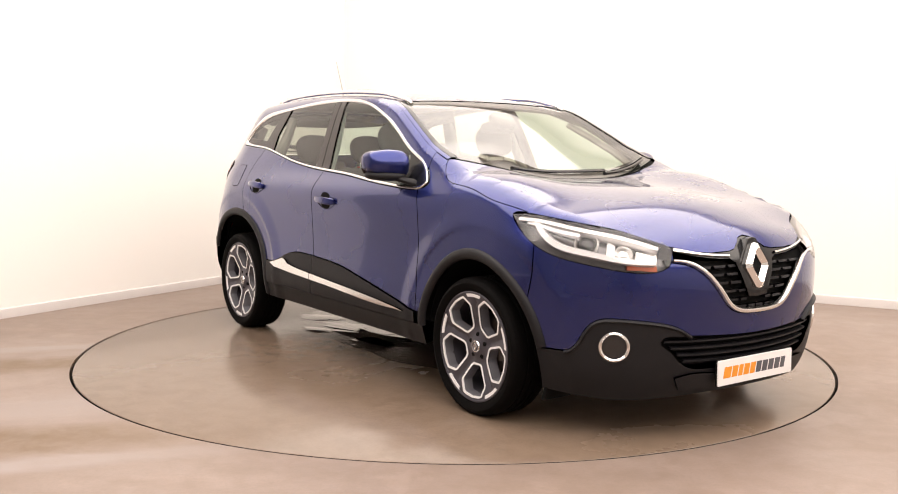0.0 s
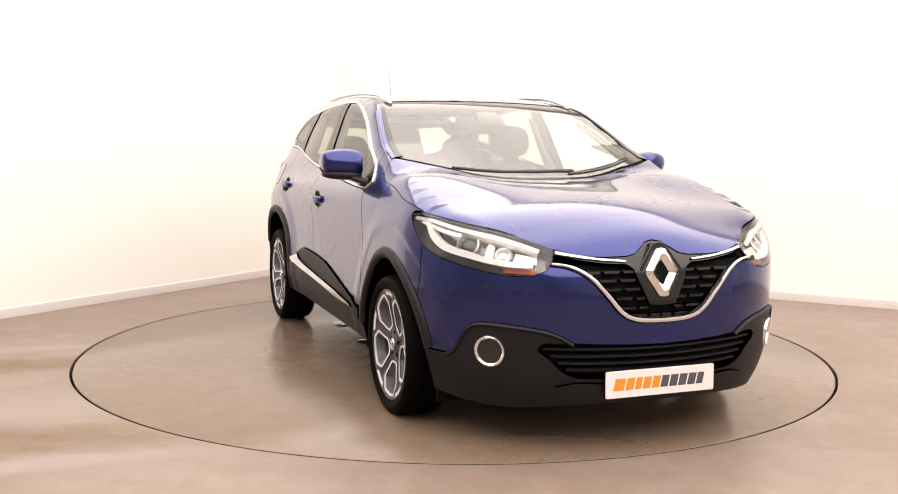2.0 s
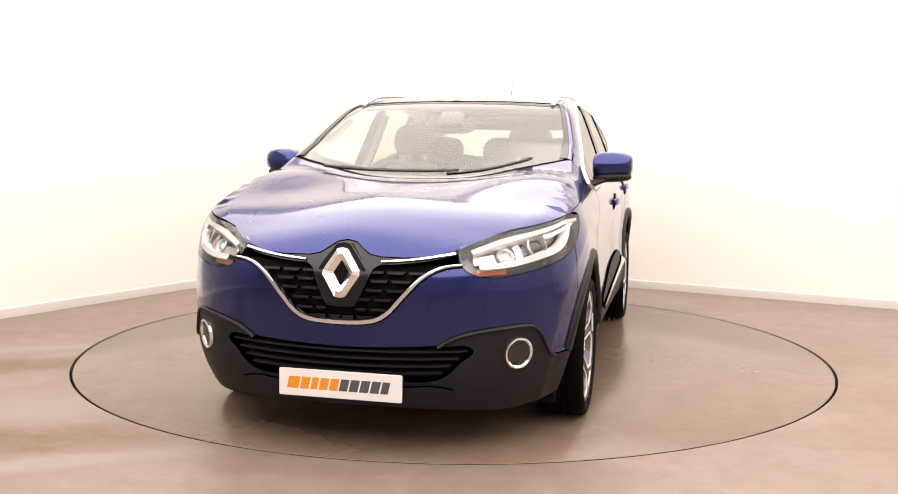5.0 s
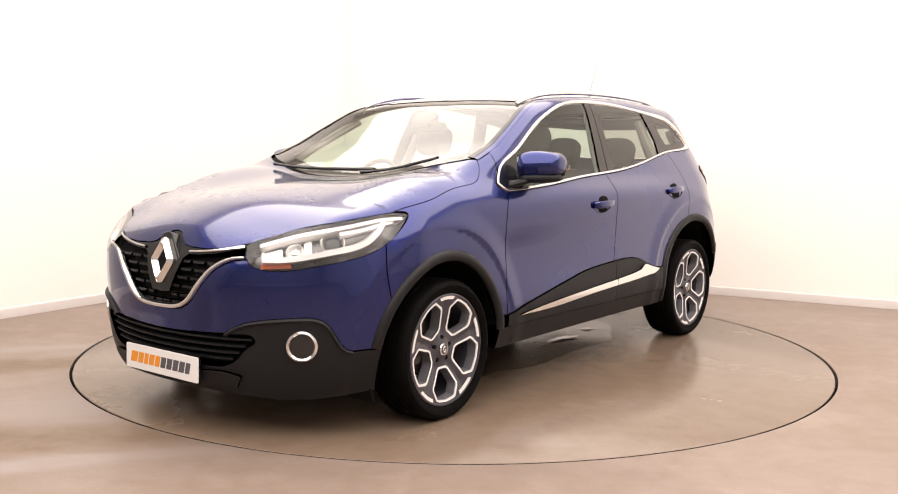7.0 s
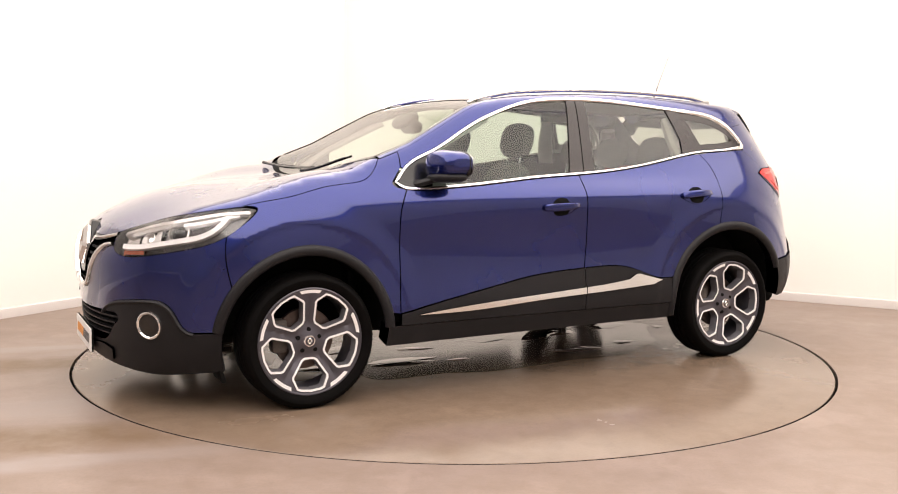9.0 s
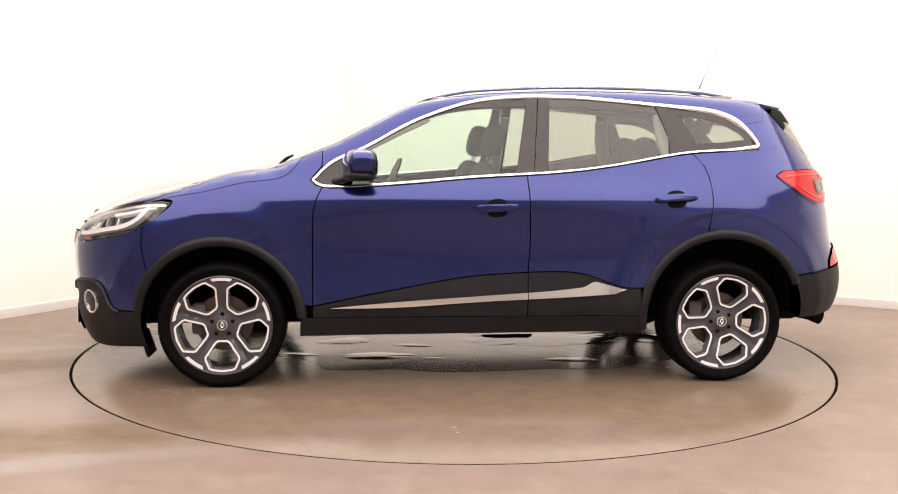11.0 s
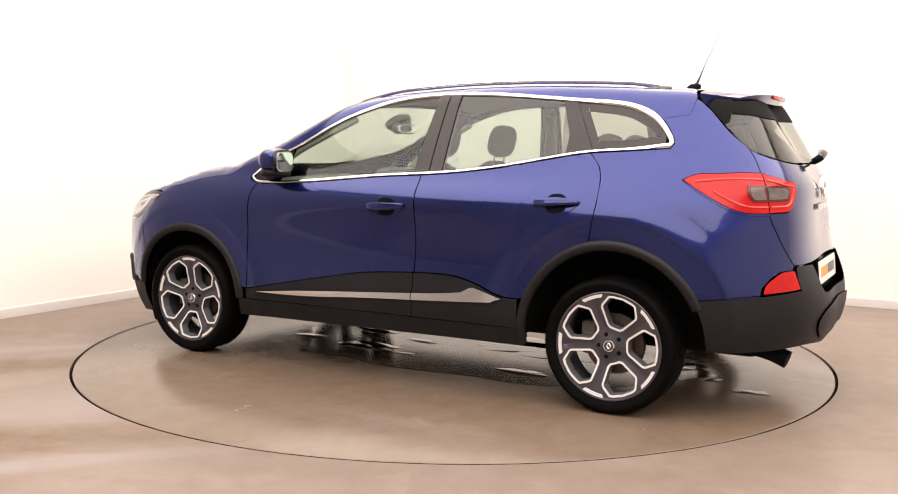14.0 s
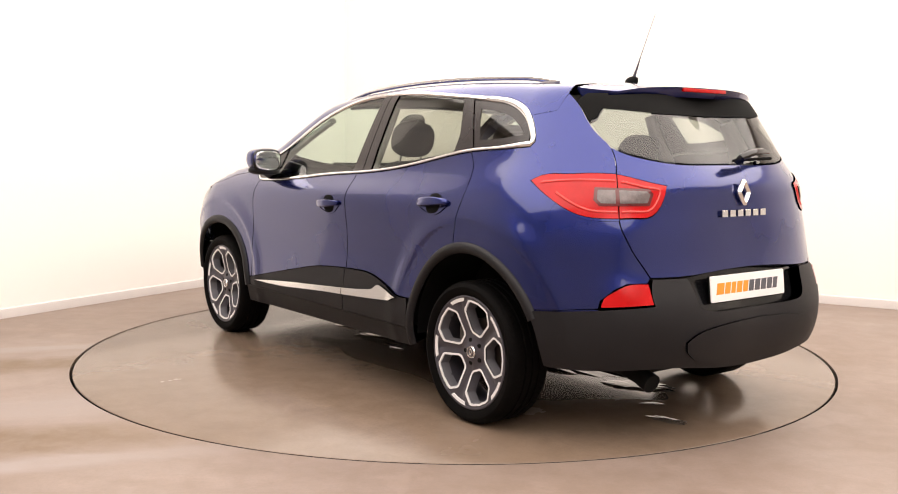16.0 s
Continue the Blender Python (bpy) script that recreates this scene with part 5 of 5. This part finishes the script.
part("bulkhead", block(0.05, 1.30, 0.62, 0.02, (1.0, 0, 0.68)), DULL_BLACK, car)
part("front_crossmember", block(0.06, 1.05, 0.42, 0.02, (2.02, 0, 0.52)), DULL_BLACK, car)
part("boot_floor", block(0.9, 1.1, 0.05, 0.02, (-1.5, 0, 0.70)), DASH, car)
for s in (1, -1):
    part("mud_flap", block(0.02, 0.16, 0.13, 0.006, (1.715, s * 0.72, 0.205), turn=(0, 18, 0)), DULL_BLACK, car)


# cabin
def seat(x, y, w, back_top, lean, head):
    cushion = part("seat", blob(0.52, w, 0.18, 3.2, (x + 0.20, y, 0.62), (0, -6, 0)), CLOTH, car, "dark grey cloth seat")
    part("backrest", blob(0.16, w * 0.96, back_top - 0.62, 3.0, (x - 0.10, y, (back_top + 0.62) / 2), (0, -lean, 0), 16, 24, lambda a, b, c: (a, b * (1 - 0.25 * max(0, c)), c)), CLOTH, cushion)
    for hy in head:
        part("headrest", blob(0.115, 0.27, 0.20, 2.9, (x - 0.20, y + hy, back_top + 0.115), (0, -lean, 0)), CLOTH, cushion)
        for d in (0.07, -0.07):
            part("headrest_post", tube([(x - 0.165, y + hy + d, back_top - 0.05), (x - 0.19, y + hy + d, back_top + 0.06)], 0.006, 8), SATIN, cushion)


for s in (1, -1):
    seat(0.06, s * 0.37, 0.50, 1.165, 14, (0.0,))
seat(-0.92, 0.0, 1.26, 1.10, 20, (0.42, 0.0, -0.42))
part("dashboard", blob(0.55, 1.34, 0.26, 4.0, (0.80, 0, 0.925), None, 16, 32), DASH, car, "dark grey dashboard")
part("instrument_hood", blob(0.24, 0.36, 0.10, 3.0, (0.63, -0.37, 1.055)), DASH, car)
part("centre_console", block(0.7, 0.24, 0.4, 0.04, (0.42, 0, 0.62)), DASH, car)
rim_w = lathe([(0.185 + 0.015 * math.cos(a), 0.015 * math.sin(a)) for a in [2 * math.pi * i / 12 for i in range(12)]], "X", 40, True)
steer = part("steering_wheel", placed(rim_w, Matrix.Translation((0.43, -0.37, 0.985)) @ pose(0, 0, 0, 0, -24, 0)), DASH, car, "black steering wheel")
part("steering_hub", placed(blob(0.06, 0.17, 0.13, 2.8), Matrix.Translation((0.44, -0.37, 0.98)) @ pose(0, 0, 0, 0, -24, 0)), DASH, steer)
for a in (200, 340, 270):
    d = Vector((0, math.cos(radians(a)) * 0.18, math.sin(radians(a)) * 0.18))
    e = pose(0, 0, 0, 0, -24, 0) @ d
    part("steering_spoke", tube([(0.435, -0.37, 0.98), (0.43 + e.x, -0.37 + e.y, 0.985 + e.z)], 0.014, 8), DASH, steer)
part("column", tube([(0.45, -0.37, 0.975), (0.66, -0.37, 0.90)], 0.045, 14), DASH, steer)
rv = part("cabin_mirror", blob(0.035, 0.25, 0.072, 3.6, (0.36, 0.0, 1.352)), GLOSS_BLACK, car, "cabin rear-view mirror")
part("mirror_face", blob(0.004, 0.215, 0.052, 3.4, (0.345, 0.0, 1.352)), MIRROR, rv)
part("mirror_pod", blob(0.15, 0.15, 0.07, 3.2, (0.40, 0.0, 1.392), (0, 28, 0)), GLOSS_BLACK, rv)
for s in (1, -1):
    for lname, line, rad in (("centre_pillar_lining", [(-0.30, 1.05), (-0.325, 1.25), (-0.36, 1.46)], [0.05, 0.04, 0.03]), ("screen_pillar_lining", [(0.80, 1.10), (0.60, 1.23), (0.42, 1.32), (0.25, 1.40)], [0.03, 0.028, 0.026, 0.024]), ("rear_pillar_lining", [(-1.08, 1.17), (-1.04, 1.30), (-1.02, 1.44)], [0.055, 0.05, 0.04]), ("boot_pillar_lining", [(-1.62, 1.16), (-1.64, 1.28), (-1.60, 1.40)], [0.07, 0.06, 0.05])):
        q = flank(line)
        q = q - outward(q) * (np.array(rad)[:, None] * 0.8 + 0.02)
        part(lname, placed(tube([tuple(map(float, e)) for e in q], rad, 10, 0.7), Matrix.Identity(4), s), LINING, car)


# wheels
WHEEL_TURN = (-90, 106, -90, 96)
def wheel(x, y, turn, s):
    """A five-opening alloy wheel with its tyre; its axle runs along local Y, outer face towards +Y."""
    root = new("wheel")
    root.parent = car
    root.location = (x, s * y, TYRE)
    root.rotation_euler = (0, 0, 0 if s > 0 else math.pi)
    tagged(root, "grey alloy wheel with machined bright edges")
    T = TYRE
    tyre = lathe([(0.243, 0.085), (0.252, 0.092), (0.262, 0.098), (0.280, 0.1085), (0.295, 0.1105), (0.307, 0.105), (0.316, 0.094), (T, 0.078), (T, 0.042), (T - 0.008, 0.040), (T - 0.008, 0.034), (T, 0.032), (T, 0.006), (T - 0.008, 0.004), (T - 0.008, -0.004), (T, -0.006), (T, -0.032), (T - 0.008, -0.034), (T - 0.008, -0.040), (T, -0.042), (T, -0.078), (0.316, -0.094), (0.295, -0.1105), (0.262, -0.10), (0.243, -0.09)], "Y", 96)
    part("tyre", tyre, RUBBER, root, "black road tyre", 30)
    grooves = bmesh.new()
    for i in range(72):
        a = 2 * math.pi * i / 72
        for y0, y1 in ((0.046, 0.098), (-0.046, -0.098)):
            c, sn = math.cos(a), math.sin(a)
            c2, s2 = math.cos(a + 0.022), math.sin(a + 0.022)
            c3, s3 = math.cos(a + 0.05), math.sin(a + 0.05)
            c4, s4 = math.cos(a + 0.072), math.sin(a + 0.072)
            rr, re = T + 0.0012, T - 0.0050
            q = [(rr * c, y0, rr * sn), (rr * c2, y0, rr * s2), (rr * c4, y0 + (y1 - y0) * 0.62, rr * s4), (re * c4, y1, re * s4), (re * c3, y1, re * s3), (rr * c3, y0 + (y1 - y0) * 0.62, rr * s3)]
            v = [grooves.verts.new(k) for k in q]
            grooves.faces.new((v[0], v[1], v[2], v[5]))
            grooves.faces.new((v[5], v[2], v[3], v[4]))
    tagged(part("tread", grooves, RUBBER, root, smooth=0), kind="stuff").data.shade_flat()
    rimb = part("rim", lathe([(0.243, 0.088), (0.256, 0.093), (0.2575, 0.098), (0.252, 0.1005), (0.246, 0.098), (0.240, 0.080), (0.228, 0.05), (0.222, -0.05), (0.240, -0.09), (0.25, -0.095)], "Y", 80), SPOKE, root, "dark grey rim barrel")
    hole = [(0.226, 0.046), (0.220, 0.062), (0.178, 0.080), (0.168, 0.080), (0.098, 0.034), (0.090, 0.022), (0.090, -0.022), (0.098, -0.034), (0.168, -0.080), (0.178, -0.080), (0.220, -0.062), (0.226, -0.046), (0.232, 0.0)]

    def face_y(p):
        r = np.hypot(p[:, 0], p[:, 1])
        return np.interp(r, [0, 0.03, 0.06, 0.09, 0.16, 0.22, 0.248], [0.078, 0.076, 0.066, 0.068, 0.082, 0.092, 0.095])
    holes = []
    for k in range(5):
        a = radians(turn + 72 * k)
        ca, sa = math.cos(a), math.sin(a)
        holes.append([(r * ca - b * sa, r * sa + b * ca) for r, b in hole])
    rimo = [(0.2465 * math.cos(2 * math.pi * i / 90), 0.2465 * math.sin(2 * math.pi * i / 90)) for i in range(90)]
    dh = [dense(h, 0.02) for h in holes]
    v, f, rings = fill(rimo, dh, 0.018)
    # ribs: spokes crown between the openings
    ang = np.degrees(np.arctan2(v[:, 1], v[:, 0])) - turn - 36
    off = np.abs((ang + 36) % 72 - 36)
    r = np.hypot(v[:, 0], v[:, 1])
    yy = face_y(v) + np.where((r > 0.07) & (r < 0.235), -0.011 * np.exp(-(off * r / 57.3 / 0.013) ** 2), 0)
    bm = bmesh.new()
    vs = [bm.verts.new((float(p[0]), float(h), float(p[1]))) for p, h in zip(v, yy)]
    for t in f:
        bm.faces.new([vs[int(i)] for i in t])
    for ring in rings[1:]:
        back = [bm.verts.new((vs[i].co.x * 1.02, vs[i].co.y - 0.055, vs[i].co.z * 1.02)) for i in ring]
        m = len(ring)
        for i in range(m):
            bm.faces.new((vs[ring[i]], vs[ring[(i + 1) % m]], back[(i + 1) % m], back[i]))
    face = part("spokes", bm, SPOKE, rimb, "dark grey five-spoke face", 40)
    for h in holes:
        d = np.array(dense(h, 0.008))
        inn = np.array(inset([tuple(q) for q in d], -0.0095))
        deep = np.array(inset([tuple(q) for q in d], 0.004))
        bm = bmesh.new()
        rr = []
        for q, lift in ((inn, 0.0005), (inn, 0.0022), (d, 0.0022), (d, -0.004)):
            hh = face_y(q) + lift
            rr.append([bm.verts.new((float(a[0]), float(b), float(a[1]))) for a, b in zip(q, hh)])
        hh = face_y(deep) - 0.048
        wallr = [bm.verts.new((float(a[0]), float(b), float(a[1]))) for a, b in zip(deep, hh)]
        for a, b in zip(rr, rr[1:]):
            for i in range(len(d)):
                bm.faces.new((a[i], a[(i + 1) % len(d)], b[(i + 1) % len(d)], b[i]))
        edge = part("machined_edge", bm, MACHINED, rimb, "bright machined opening edge", 30)
        bm2 = bmesh.new()
        a0 = [bm2.verts.new((float(a[0]), float(b), float(a[1]))) for a, b in zip(d, face_y(d) - 0.004)]
        b0 = [bm2.verts.new((float(a[0]), float(b), float(a[1]))) for a, b in zip(deep, hh)]
        for i in range(len(d)):
            bm2.faces.new((a0[i], a0[(i + 1) % len(d)], b0[(i + 1) % len(d)], b0[i]))
        part("opening_wall", bm2, WELL, rimb, smooth=30)
    for k in range(5):
        a0 = turn + 36 + 72 * k
        bm = bmesh.new()
        n = 8
        up = [[bm.verts.new((rr_ * math.cos(radians(a0 + (w_ * (2 * i / n - 1)))), 0.0955 + h_, rr_ * math.sin(radians(a0 + (w_ * (2 * i / n - 1)))))) for i in range(n + 1)] for rr_, w_, h_ in ((0.2495, 13, 0.0), (0.249, 13, 0.003), (0.231, 11, 0.001), (0.2305, 11, -0.003))]
        for a, b in zip(up, up[1:]):
            for i in range(n):
                bm.faces.new((a[i], a[i + 1], b[i + 1], b[i]))
        part("rim_flash", bm, MACHINED, rimb, "bright machined rim flash", 30)
        a = radians(turn + 36 + 72 * k)
        part("bolt_recess", placed(lathe([(0.0, 0.0705), (0.010, 0.0705), (0.0125, 0.060)], "Y", 16), Matrix.Translation((0.054 * math.cos(a), 0, 0.054 * math.sin(a)))), DULL_BLACK, rimb)
    part("hub_cap", lathe([(0.0, 0.083), (0.020, 0.082), (0.028, 0.079), (0.030, 0.07)], "Y", 32), SPOKE, rimb, "small grey centre cap")
    part("cap_ring", lathe([(0.021, 0.078), (0.022, 0.0835), (0.026, 0.0835), (0.0285, 0.079)], "Y", 32), CHROME, rimb, "thin chrome cap ring")
    bm = prism([(a * 0.16, b * 0.16) for a, b in RHOMB], 0.003, [(a * 0.16, b * 0.16) for a, b in HOLE], 0.001)
    part("cap_emblem", placed(bm, Matrix(((-1, 0, 0, 0), (0, 0, 1, 0.0815), (0, 1, 0, 0), (0, 0, 0, 1)))), CHROME, rimb, "small chrome diamond emblem", 15)
    part("brake_disc", lathe([(0.05, 0.012), (0.075, 0.014), (0.078, 0.004), (0.145, 0.004), (0.147, 0.0), (0.147, -0.018), (0.06, -0.02)], "Y", 56), DISC, root, "worn steel brake disc")
    part("caliper", block(0.075, 0.07, 0.16, 0.016, (0.125 if s > 0 else -0.125, -0.01, 0.02)), CAST, root)
    part("hub_carrier", lathe([(0.0, 0.0), (0.09, -0.01), (0.09, -0.10), (0.0, -0.10)], "Y", 24), DULL_BLACK, root)
    return root


for s in (1, -1):
    wheel(1.311, 0.795, WHEEL_TURN[0] if s > 0 else WHEEL_TURN[2], s)
    wheel(-AX, 0.795, WHEEL_TURN[1] if s > 0 else WHEEL_TURN[3], s)
part("front_axle", tube([(1.311, -0.7, TYRE), (1.311, 0.7, TYRE)], 0.03, 10), DULL_BLACK, car)
part("rear_axle", tube([(-AX, -0.7, TYRE), (-AX, 0.7, TYRE)], 0.04, 10), DULL_BLACK, car)


# ---- what moves: the turntable carries the car and the water round ----
OFFSET = Vector((-0.0286, 0.0652, 0.0))
ANGLES = [(0, -53.83), (0.5, -55.17), (1, -58.15), (1.5, -62.58), (2, -68.52), (2.5, -74.10), (3, -80.19), (3.5, -85.87), (4, -91.95), (4.5, -97.61), (5, -103.70), (7.5, -133.91), (8, -140.04), (8.5, -145.52), (9, -151.43), (11.5, -180.05), (12, -185.96), (12.5, -191.56), (13, -197.45), (13.5, -203.04), (14, -209.06), (14.5, -214.70), (15, -220.72), (15.5, -226.36), (16, -232.40)]


def motions():
    table_rows, car_rows = [], []
    for t, deg in ANGLES:
        m = pose(0, 0, 0, 0, 0, deg)
        table_rows.append((t, m))
        car_rows.append((t, m @ Matrix.Translation(OFFSET)))
    walk(turntable, table_rows)
    walk(car, car_rows)
    for p in PUDDLES:
        walk(p, table_rows)


motions()
